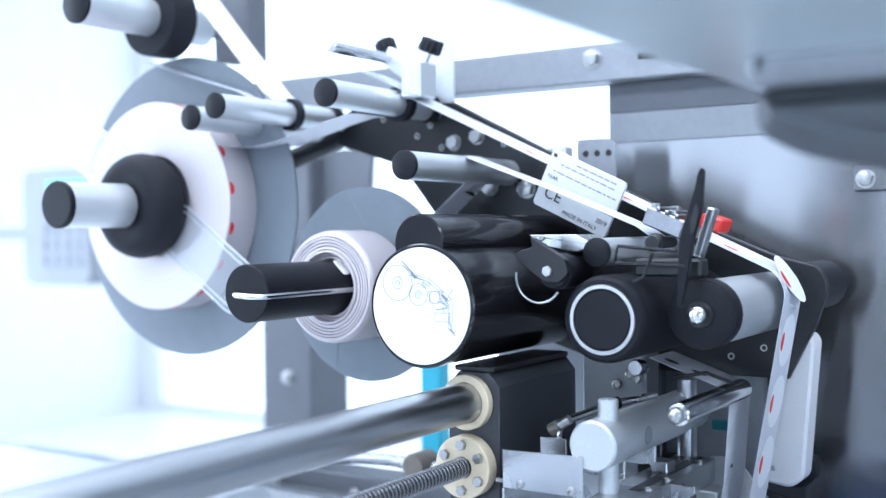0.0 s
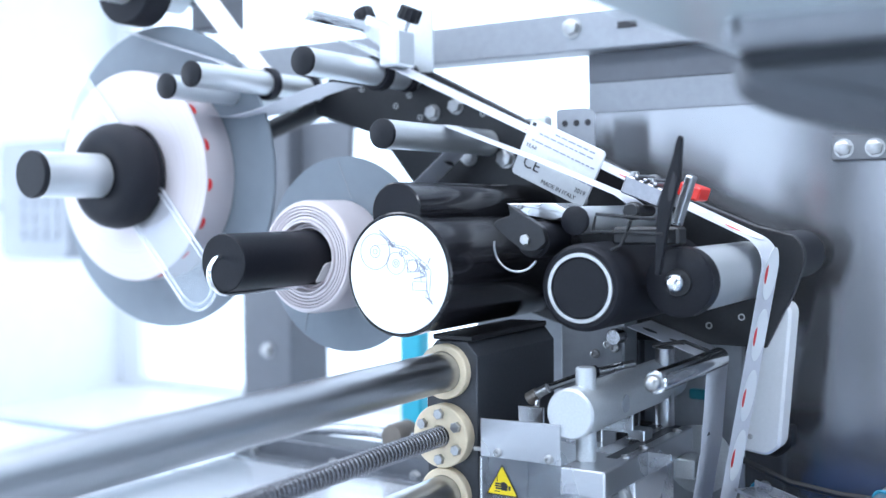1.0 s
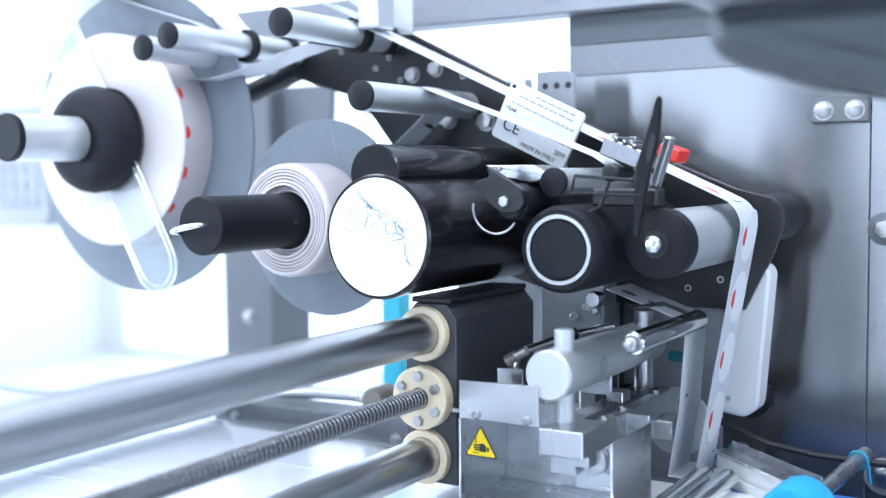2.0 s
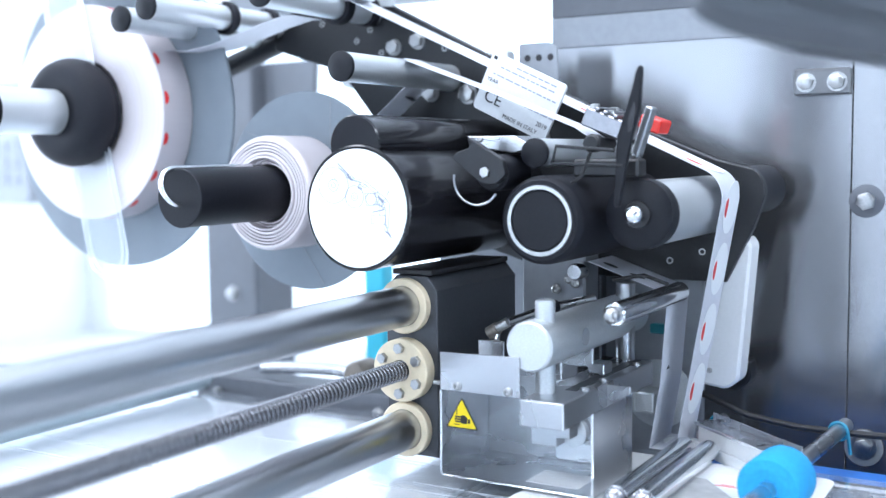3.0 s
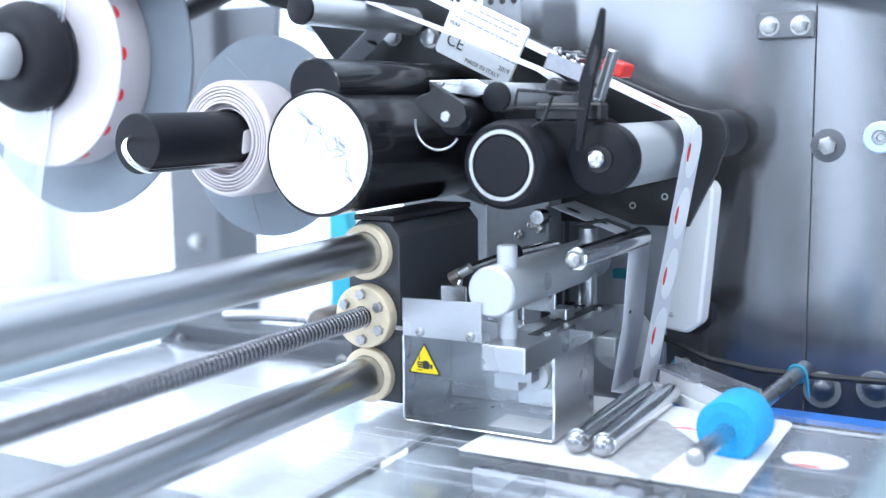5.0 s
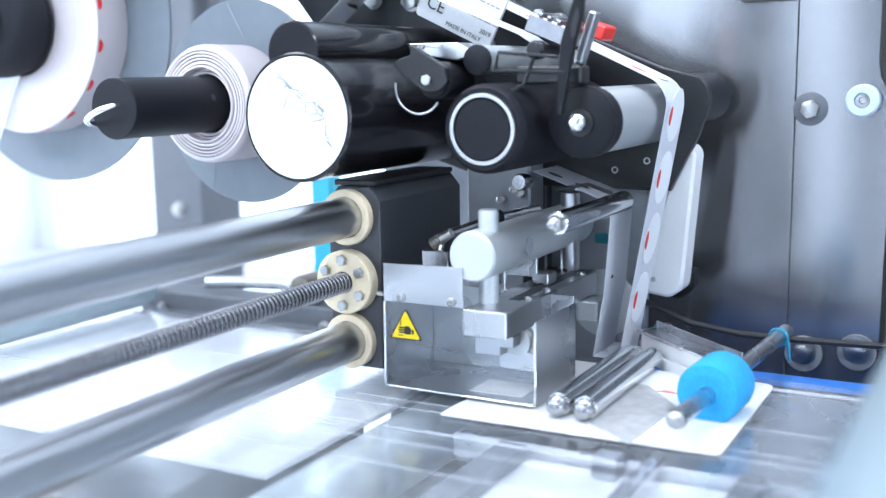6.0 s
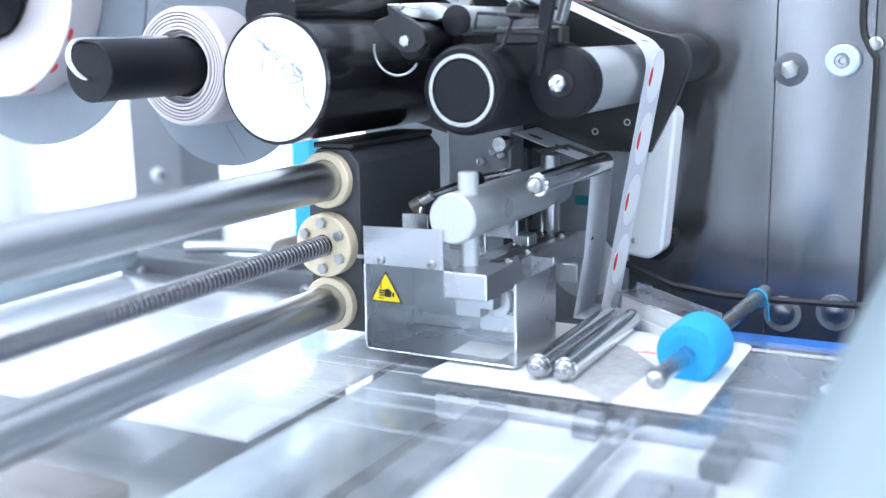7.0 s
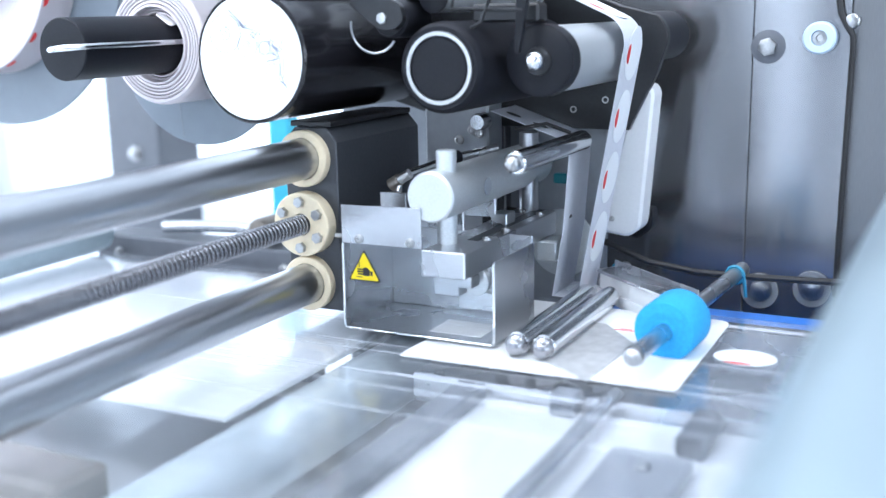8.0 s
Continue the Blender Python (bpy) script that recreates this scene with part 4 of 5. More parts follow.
ROLL_FACE = roll_face()
label_roll = big_roll()


def roll_hub():
    t = thing("unwind_hub", (-1.45, 1.2, 1.29), "black rubber hub on an aluminium unwind spindle", "hub")
    x, z = -1.45, 1.29
    part("hub", lathe([(1.226, 0), (1.226, 0.042), (1.224, 0.050), (1.223, 0.060), (1.2245, 0.069), (1.228, 0.076), (1.235, 0.083), (1.245, 0.0875), (1.258, 0.09), (1.272, 0.0885), (1.277, 0.084), (1.2875, 0.084), (1.2875, 0)], x, z, 64), RUBBER, t)
    part("spindle", lathe([(1.098, 0), (1.098, 0.037), (1.2215, 0.037), (1.2215, 0)], x, z, 48), ALU, t)
    part("cap", lathe([(1.088, 0), (1.088, 0.035), (1.090, 0.0376), (1.0975, 0.0376), (1.0975, 0)], x, z, 48), BLACK_MATT, t, "black end cap")


roll_hub()


def retainer():
    """The clear oblong retainer turns with the roll."""
    t = thing("roll_retainer", (-1.45, 1.2835, 1.29), "clear acrylic oblong retainer bar across the roll", "retainer")
    x, z = -1.45, 1.29
    L, W = 0.285, 0.047
    outer = [(x + (L - W) + W * math.cos(radians(a)), z + W * math.sin(radians(a))) for a in range(-90, 91, 10)]
    outer += [(x - (L - W) - W * math.cos(radians(a)), z - W * math.sin(radians(a))) for a in range(-90, 91, 10)]
    part("sheet", slab(outer, 1.2815, 1.2855, 0.0008), RETAINER, t).visible_shadow = False
    inner = bmesh.new()
    pts = [(x + (px - x) * 0.965, 1.281, z + (pz - z) * 0.80) for px, pz in outer]
    sweep(pts + [pts[0]], 0.0012, 6, inner)
    part("edge_bead", inner, ACRYLIC_EDGE, t)
    rim = [(px, 1.2812, pz) for px, pz in outer]
    part("edge_bead", sweep(rim + [rim[0]], 0.0014, 6), ACRYLIC_EDGE, t)
    return t


roll_retainer = retainer()


def rewinder():
    """Spindle, waste roll and clip turn together."""
    x, z = -1.04, 1.159
    t = thing("rewind_spindle", (x, 1.29, z), "black rewind spindle with a wire clip and waste web", "spindle")
    part("backing_disc", rod(x, z, 1.354, 1.359, 0.154, 0.001, 80), DISC, t, "grey backing disc")
    for i in range(5):
        a = radians(72 * i + 20)
        own = sweep([(x + 0.09 * math.cos(a), 1.3535, z + 0.09 * math.sin(a)), (x + 0.148 * math.cos(a + 0.25), 1.3535, z + 0.148 * math.sin(a + 0.25))], 0.0008, 6)
        part("disc_rib", own, FRAME_GREY, t)
    prof = [(1.30, 0.0405)]
    rnd = random.Random(4)
    r, n = 0.0425, 0
    while r < 0.079:
        front = 1.2585 + (0.010 if r < 0.050 else 0.0) + 0.10 * max(0.0, r - 0.055) + rnd.uniform(-0.0015, 0.0015)
        w = rnd.uniform(0.0042, 0.0062)
        prof += [(front + 0.007, r), (front + 0.0012, r + 0.0006), (front, r + 0.0016), (front + 0.0006, r + w - 0.0012), (front + 0.003, r + w - 0.0003)]
        r += w
    prof += [(1.266, 0.0848), (1.271, 0.0856), (1.348, 0.0856), (1.353, 0.083), (1.3535, 0)]
    part("waste_roll", lathe(prof, x, z, 72), ROLL_FACE, t, "loosely wound white waste web")
    part("core", lathe([(1.085, 0), (1.085, 0.039), (1.0865, 0.0403), (1.30, 0.0403), (1.30, 0)], x, z, 56), BLACK_MATT, t)
    R = 0.0415
    pts = [(x + R, 1.29, z), (x + R, 1.09, z)]
    pts += [(x + R * 0.38 + R * 0.62 * math.cos(radians(a)), 1.088 - 0.030 * math.sin(radians(a)), z) for a in range(0, 181, 15)]
    part("wire_clip", sweep(pts, 0.0042, 12), CHROME, t, "bent bright wire clip")
    own = slab(rounded([(-0.018, -0.02), (0.018, -0.012), (0.012, 0.018), (-0.014, 0.014)], 0.006), -0.0006, 0.0006, 0)
    bmesh.ops.transform(own, matrix=pose(x, 1.268, z, 0, -55, 0) @ pose(0.041, 0, 0, 0, 0, 90) @ pose(0, 0, 0), verts=own.verts)
    part("paper_scrap", own, PAPER, t, "torn white paper scrap")
    own = lathe([(0, 0.0045), (-0.0004, 0.0045), (-0.0004, 0)], 0, 0, 14)
    bmesh.ops.transform(own, matrix=pose(x, 1.237, z, 0, -166, 0) @ pose(0.0406, 0, 0, 0, 0, 90), verts=own.verts)
    part("screw_hole", own, INK, t)
    return t


rewind_spindle = rewinder()


# ---- applicator under the head ----
def guard_tray():
    t = thing("guard_tray", (-0.58, 1.27, 0.807), "stainless guard tray with a clear front and warning sign", "guard")
    x0, x1, z0, z1, y0, y1 = -0.685, -0.477, 0.808, 0.918, 1.170, 1.295
    part("base", box(x0, x1, y0, y1, z0, z0 + 0.002, 0.0006), STEEL, t)
    part("side_panel", box(x0, x0 + 0.002, y0, y1, z0 + 0.0022, z1, 0.0006), STEEL, t)
    part("side_panel", box(x1 - 0.002, x1, y0, y1, z0 + 0.0022, z1 - 0.008, 0.0006), STEEL, t)
    part("back_panel", box(x0 + 0.0022, x1 - 0.0022, y1 - 0.002, y1, z0 + 0.0022, z1, 0.0006), STEEL, t)
    part("slot", box(-0.575, -0.505, 1.19, 1.245, z0 + 0.0021, z0 + 0.0026, 0), PAPER, t, "bright cut-out in the base")
    part("front_edge", sweep([(x0 + 0.001, y0 - 0.001, z1), (x0 + 0.001, y0 - 0.001, z0 + 0.004), (x0 + 0.004, y0 - 0.001, z0 + 0.001), (x1 - 0.004, y0 - 0.001, z0 + 0.001), (x1 - 0.001, y0 - 0.001, z0 + 0.004), (x1 - 0.001, y0 - 0.001, z1 - 0.008)], 0.0014, 8), CHROME, t)
    pane = slab([(x0 + 0.003, z0 + 0.003), (x1 - 0.003, z0 + 0.003), (x1 - 0.003, 0.884), (-0.573, 0.884), (-0.573, z1 + 0.004), (x0 + 0.003, z1 + 0.004)], y0 + 0.0005, y0 + 0.0025, 0.0003)
    part("clear_pane", pane, CLEAR, t, "clear plastic front pane").visible_shadow = False
    lip = part("lip", slab([(-0.683, 0.919), (-0.572, 0.919), (-0.572, 0.969), (-0.683, 0.967)], y0 - 0.003, y0 - 0.0005, 0.0004), STEEL, t, "folded steel lip with two screws")
    for x in (-0.658, -0.587):
        screwhead(x, 0.9255, y0 - 0.003, 0.0058, lip)
    part("hinge_pin", sweep([(-0.693, y0 - 0.001, 0.927), (-0.683, y0 - 0.001, 0.927)], 0.003, 10), BOLT, lip)
    sg = part("warning_sign", slab(rounded([(-0.6765, 0.8715), (-0.6295, 0.8715), (-0.653, 0.912)], 0.003), y0 - 0.0012, y0 - 0.0004, 0), INK, t, "yellow triangle crush warning sign")
    part("yellow_field", slab(rounded([(-0.6735, 0.8732), (-0.6325, 0.8732), (-0.653, 0.9085)], 0.0025), y0 - 0.0018, y0 - 0.0013, 0), YELLOW, sg)
    palm = rounded([(-0.6545, 0.8785), (-0.6455, 0.8785), (-0.6445, 0.8855), (-0.649, 0.8895), (-0.6545, 0.8885)], 0.0015, 3)
    part("pictogram", slab(palm, y0 - 0.0022, y0 - 0.0019, 0), INK, sg)
    part("pictogram", box(-0.6440, -0.6410, y0 - 0.0022, y0 - 0.0019, 0.8795, 0.8850, 0), INK, sg)
    for i, w in enumerate((0.0075, 0.0085, 0.0080)):
        part("pictogram", box(-0.6546 - w, -0.6546, y0 - 0.0022, y0 - 0.0019, 0.8795 + 0.0030 * i, 0.8815 + 0.0030 * i, 0), INK, sg)
    part("pictogram", box(-0.6605, -0.6593, y0 - 0.0022, y0 - 0.0019, 0.8890, 0.8985, 0), INK, sg)
    part("pictogram", box(-0.6640, -0.6560, y0 - 0.0022, y0 - 0.0019, 0.8762, 0.8772, 0), INK, sg)


guard_tray()


def applicator():
    t = thing("applicator", (-0.53, 1.27, 0.9), "aluminium label applicator with round cylinder and slide bar", "applicator")
    part("cylinder", lathe([(1.170, 0), (1.170, 0.0285), (1.1735, 0.031), (1.23, 0.031), (1.232, 0.030), (1.50, 0.030), (1.50, 0)], -0.561, 0.982, 48), ALU_MATT, t, "round matt aluminium cylinder")
    v = bmesh.new()
    bmesh.ops.create_cone(v, cap_ends=True, segments=28, radius1=0.0125, radius2=0.0125, depth=0.116)
    bmesh.ops.bevel(v, geom=[e for e in v.edges if abs(e.verts[0].co.z - e.verts[1].co.z) < 1e-6], offset=0.0015, segments=2, affect="EDGES")
    bmesh.ops.translate(v, vec=(-0.556, 1.207, 0.977), verts=v.verts)
    part("post", v, ALU_MATT, t)
    v = bmesh.new()
    bmesh.ops.create_cone(v, cap_ends=True, segments=28, radius1=0.0135, radius2=0.0135, depth=0.11)
    bmesh.ops.translate(v, vec=(-0.547, 1.45, 0.9755), verts=v.verts)
    part("stud", v, STEEL, t)
    part("slide_bar", box(-0.568, -0.510, 1.158, 1.46, 0.888, 0.9205, 0.0015), STEEL, t)
    part("slide_groove", box(-0.540, -0.525, 1.23, 1.455, 0.9206, 0.9212, 0), BLOCK, t)
    for y in (1.24, 1.30, 1.42):
        own = lathe([(0, 0.006), (-0.003, 0.006), (-0.003, 0.0035), (-0.001, 0.003), (-0.001, 0)], 0, 0, 16)
        bmesh.ops.transform(own, matrix=pose(-0.518, y, 0.9206, -90, 0, 0), verts=own.verts)
        part("screw", own, BOLT, t)
    part("bracket", slab([(-0.560, 0.8875), (-0.510, 0.8875), (-0.510, 0.874), (-0.527, 0.874), (-0.527, 0.863), (-0.560, 0.863)], 1.176, 1.20, 0.001), STEEL, t)
    part("drive_plate", slab(rounded([(-0.551, 0.834), (-0.503, 0.834), (-0.503, 0.872), (-0.51, 0.888), (-0.53, 0.892), (-0.551, 0.865)], 0.004), 1.225, 1.232, 0.001), STEEL, t)
    part("drive_boss", lathe([(1.2245, 0.018), (1.215, 0.018), (1.214, 0.016), (1.214, 0)], -0.523, 0.872, 32), ALU_MATT, t)
    for x, z in ((-0.546, 0.859), (-0.508, 0.859), (-0.534, 0.888)):
        screwhead(x, z, 1.2245, 0.0035, t)
    part("cylinder_rod", lathe([(1.212, 0), (1.212, 0.0125), (1.2135, 0.014), (1.45, 0.014), (1.45, 0)], -0.469, 1.022, 36), CHROME, t, "polished steel rod")
    part("ball_end", lathe([(1.196, 0), (1.1965, 0.004), (1.199, 0.008), (1.204, 0.0105), (1.209, 0.0105), (1.2118, 0.009)], -0.469, 1.022, 28), BOLT, t)
    own = lathe([(0, 0.0115), (-0.0006, 0.0115), (-0.0006, 0)], 0, 0, 24)
    bmesh.ops.transform(own, matrix=pose(-0.561, 1.272, 0.982, 0, 0, 90) @ pose(0, -0.0302, 0), verts=own.verts)
    part("side_port", own, FRAME_GREY, t, "grey round port in the cylinder")
    part("mount_plate", box(-0.60, -0.55, 1.24, 1.246, 0.93, 0.962, 0.001), STEEL, t)
    part("mount_plate", box(-0.602, -0.546, 1.33, 1.336, 0.9305, 0.962, 0.001), STEEL, t)
    screwhead(-0.586, 0.948, 1.33, 0.005, t)
    part("air_fitting", sweep([(-0.663, 1.26, 0.978), (-0.650, 1.26, 0.986)], 0.0088, 14), BRASS, t, "dark brass air fitting")
    part("air_fitting", sweep([(-0.6505, 1.26, 0.9857), (-0.636, 1.262, 0.9945)], 0.0068, 12), BOLT, t)
    part("air_pipe", sweep([(-0.636, 1.262, 0.9945), (-0.604, 1.32, 1.008), (-0.565, 1.38, 1.016)], 0.0055, 10), STEEL, t)
    part("air_fitting", sweep([(-0.612, 1.305, 1.005), (-0.598, 1.33, 1.010)], 0.0085, 12), BLACK_MATT, t)
    part("air_hose", sweep([(-0.650, 1.26, 0.982), (-0.648, 1.255, 0.970), (-0.655, 1.248, 0.965)], 0.0042, 10), CHROME, t)
    part("fitting_plate", box(-0.668, -0.63, 1.238, 1.242, 0.93, 0.973, 0.001), STEEL, t)
    part("air_hose", sweep([(-0.53, 1.36, 1.045), (-0.49, 1.37, 1.052), (-0.46, 1.38, 1.04)], 0.0025, 8), CABLE, t)
    part("teal_connector", box(-0.53, -0.49, 1.50, 1.515, 0.952, 0.966, 0.002), CYAN_DARK, t)
    part("guide_disc", lathe([(1.512, 0), (1.512, 0.05), (1.516, 0.05), (1.516, 0)], -0.52, 0.862, 40), ALU_MATT, t)
    part("rear_bracket", box(-0.515, -0.487, 1.40, 1.445, 0.860, 0.8875, 0.002), ALU_MATT, t)
    part("end_stop", box(-0.553, -0.530, 1.33, 1.36, 0.9207, 0.936, 0.0015), STEEL, t)
    part("swivel", lathe([(1.405, 0), (1.405, 0.010), (1.409, 0.012), (1.4295, 0.012), (1.4295, 0)], -0.606, 1.047, 20), STEEL, t, "round steel swivel fitting")
    part("rear_block", box(-0.70, -0.60, 1.43, 1.48, 0.93, 1.07, 0.003), FRAME_GREY, t)
    for x, z in ((-0.64, 1.02), (-0.62, 1.035), (-0.61, 1.03)):
        screwhead(x, z, 1.42, 0.007, t)


CYAN_DARK = material("teal_connector", (0.0, 0.16, 0.2), 0.4)
applicator()


def rear_panel():
    t = thing("rear_panel", (-0.7, 1.565, 0.0), "grey steel panel standing behind the applicator", "panel")
    part("sheet", box(-0.92, -0.47, 1.56, 1.575, 0.0, 1.075, 0.002), FRAME_GREY, t)
    part("stiffener", box(-0.66, -0.62, 1.535, 1.559, 0.0, 1.07, 0.002), SHEET, t)


rear_panel()


def white_sensor():
    t = thing("sensor_housing", (-0.41, 1.55, 0.88), "flat white plastic housing behind the label web", "housing")
    part("housing", slab(rounded([(-0.470, 0.880), (-0.426, 0.874), (-0.408, 0.888), (-0.392, 1.082), (-0.400, 1.094), (-0.418, 1.090)], 0.009), 1.53, 1.575, 0.004), WHITE, t)
    part("bottom_cap", slab(rounded([(-0.468, 0.866), (-0.425, 0.862), (-0.404, 0.879), (-0.404, 0.91), (-0.46, 0.90)], 0.008), 1.5755, 1.61, 0.003), BLACK_MATT, t, "black underside")
    part("cover_seam", sweep([(-0.4005, 1.577, 1.02), (-0.4055, 1.577, 0.955)], 0.0015, 6), BLACK_MATT, t)
    for x, z in ((-0.45, 0.90), (-0.456, 0.93)):
        screwhead(x, z, 1.53, 0.004, t)



white_sensor()


def nip_bars():
    for x, z in ((-0.4115, 0.8185), (-0.4445, 0.8185)):
        t = thing("nip_bar", (x, 1.3, z), "polished chrome nip bar with a ball end", "bar", "nip bars at the peel edge")
        part("bar", rod(x, z, 1.160, 1.405, 0.0140, 0.001, 36), CHROME, t)
        part("ball", lathe([(1.143, 0), (1.1438, 0.005), (1.147, 0.0095), (1.152, 0.0125), (1.157, 0.0115), (1.1598, 0.010)], x, z, 28), SCREW, t, "dull ball end")


nip_bars()


TIE = material("blue_cable_tie", (0.03, 0.26, 0.40), 0.45, 0.0, 0.05, 200)


def foam_roller():
    x, z = 0.0, 0.0
    t = thing("foam_roller", (-0.294, 1.12, 0.834), "bright blue foam press roller on a steel rod", "roller")
    m = pose(-0.2945, 1.12, 0.834, 0, 0, -3.4)

    def add(name, bm, mat, label=""):
        bmesh.ops.transform(bm, matrix=m, verts=bm.verts)
        part(name, bm, mat, t, label)

    rnd = random.Random(2)
    prof = [(0.101, 0.0085)] + [(0.099 + rnd.uniform(0, 0.002), 0.012 + 0.0045 * i) for i in range(5)]
    prof += [(0.101, 0.0345), (0.105, 0.0365), (0.165, 0.0365), (0.169, 0.034), (0.170, 0.0085)]
    add("foam", lathe(prof, x, z, 56), FOAM)
    add("rod", rod(x, z, 0.008, 0.445, 0.0102, 0.001, 28), STEEL)
    add("rod_knob", lathe([(-0.008, 0), (-0.007, 0.005), (-0.003, 0.010), (0.004, 0.012), (0.010, 0.0105), (0.012, 0.008)], x, z, 28), BOLT, "ball end of the rod")
    ring = [(0.012 * math.cos(radians(a)), 0.405, 0.012 * math.sin(radians(a))) for a in range(0, 361, 20)]
    add("cable_tie", sweep(ring + [(0.016, 0.405, -0.03)], 0.0026, 6), TIE, "blue cable tie")


foam_roller()


def second_rod():
    t = thing("support_rod", (-0.44, 1.58, 0.82), "short steel support rod with a blue tie", "rod")
    part("rod", rod(-0.437, 0.822, 1.46, 1.56, 0.0095, 0.001, 28), STEEL, t)
    ring = [(-0.437 + 0.012 * math.cos(radians(a)), 1.53, 0.822 + 0.012 * math.sin(radians(a))) for a in range(0, 361, 20)]
    part("cable_tie", sweep(ring + [(-0.425, 1.53, 0.79)], 0.0026, 6), TIE, t, "blue cable tie")


second_rod()


def peel_plate():
    t = thing("peel_rail", (-0.375, 1.39, 0.8), "white rail with a steel top strip at the peel edge", "rail")
    turn = pose(-0.445, 1.452, 0, 0, 0, -40)

    def add(name, bm, mat, label=""):
        bmesh.ops.transform(bm, matrix=turn, verts=bm.verts)
        part(name, bm, mat, t, label)

    add("rail", box(0, 0.185, 0.004, 0.024, 0.8015, 0.838, 0.001), WHITE)
    add("lower_step", box(0, 0.185, -0.002, 0.0035, 0.8015, 0.817, 0.001), WHITE)
    add("top_strip", box(-0.004, 0.188, -0.001, 0.030, 0.8385, 0.8425, 0.0006), STEEL, "bright steel strip")
    add("rear_lip", box(-0.004, 0.188, 0.0305, 0.0325, 0.828, 0.852, 0.0004), STEEL)



peel_plate()


def steel_blade():
    t = thing("steel_scraper", (-0.37, 1.2, 0.803), "thin worn steel blade lying on the slide board", "plate")
    own = bmesh.new()
    f = own.faces.new([own.verts.new((x, y, 0.8048)) for x, y in ((-0.403, 1.148), (-0.341, 1.104), (-0.331, 1.250), (-0.388, 1.318), (-0.403, 1.318))])
    r = bmesh.ops.extrude_face_region(own, geom=[f])
    bmesh.ops.translate(own, vec=(0, 0, 0.0016), verts=[v for v in r["geom"] if isinstance(v, bmesh.types.BMVert)])
    part("sheet", own, WORN, t, "", False)
    t = thing("peeled_label", (-0.36, 1.32, 0.803), "white label with faint red print leaving the blade", "label")
    part("paper", box(-0.386, -0.316, 1.292, 1.352, 0.8048, 0.8052, 0), STICKER, t)
    part("red_print", box(-0.372, -0.342, 1.301, 1.304, 0.80525, 0.8055, 0), RED, t)
    part("red_print", box(-0.366, -0.350, 1.307, 1.309, 0.80525, 0.8055, 0), RED, t)



steel_blade()


def board():
    t = thing("slide_board", (-0.39, 1.2, 0.79), "white plastic slide board lying on the clear film", "board")
    vs = rounded([(-0.573, 1.108), (-0.246, 1.116), (-0.247, 1.396), (-0.553, 1.396), (-0.573, 1.14)], [0.004, 0.01, 0.02, 0.01, 0.01])
    own = bmesh.new()
    f = own.faces.new([own.verts.new((x, y, 0.8026)) for x, y in vs])
    r = bmesh.ops.extrude_face_region(own, geom=[f])
    bmesh.ops.translate(own, vec=(0, 0, 0.002), verts=[v for v in r["geom"] if isinstance(v, bmesh.types.BMVert)])
    part("board", own, WHITE, t)



board()


# ---- the film and the bed below it ----
def film_web():
    me = bmesh.new()
    nx, ny = 60, 24
    grid = []
    rnd = random.Random(7)
    for j in range(ny + 1):
        y = 0.45 + (1.432 - 0.45) * j / ny
        ripple = rnd.uniform(-0.0008, 0.0008)
        grid.append([me.verts.new((-2.6 + 3.3 * i / nx, y, 0.8 + ripple + 0.0006 * noise.noise((i * 0.31, j * 0.9, 0)))) for i in range(nx + 1)])
    for a, b in zip(grid, grid[1:]):
        for i in range(nx):
            me.faces.new((a[i], a[i + 1], b[i + 1], b[i]))
    t = thing("packaging_film", (-0.9, 1.0, 0.8), "clear glossy packaging film with fine creases", "film")
    ob = part("film", me, FILM, t)
    ob.visible_shadow = False
    for i in range(16):
        y = 0.80 + 0.60 * rnd.random()
        x = rnd.uniform(-2.2, -0.5)
        own = sweep([(x + 0.1 * k, y + 0.0015 * math.sin(0.9 * k + i), 0.8018) for k in range(rnd.randint(5, 13))], rnd.uniform(0.0003, 0.0007), 6)
        part("crease", own, CREASE, t).visible_shadow = False


film_web()


def bed():
    t = thing("conveyor_bed", (-0.9, 1.0, 0.0), "white conveyor bed under the packaging film", "conveyor")
    part("bed_plate", box(-2.7, -0.672, 0.905, 1.425, 0.776, 0.785, 0.002), WHITE, t)
    part("bed_plate", box(-0.555, 0.7, 1.107, 1.425, 0.755, 0.785, 0.002), STEEL, t)
    part("front_plate", box(-0.497, 0.7, 0.4, 1.1055, 0.755, 0.77, 0.002), PLATE_SILVER, t)
    part("side_rail", box(-2.7, 0.7, 1.426, 1.445, 0.68, 0.79, 0.003), SHEET, t)
    part("lower_plate", box(-2.7, 0.7, 0.3, 1.42, 0.60, 0.62, 0.002), PLATE_SILVER, t)
    for x in (-2.5, 0.5):
        part("leg", box(x, x + 0.08, 1.30, 1.41, 0.0, 0.599, 0.003), FRAME_GREY, t)
        part("leg", box(x, x + 0.08, 0.4, 0.52, 0.0, 0.599, 0.003), FRAME_GREY, t)


bed()


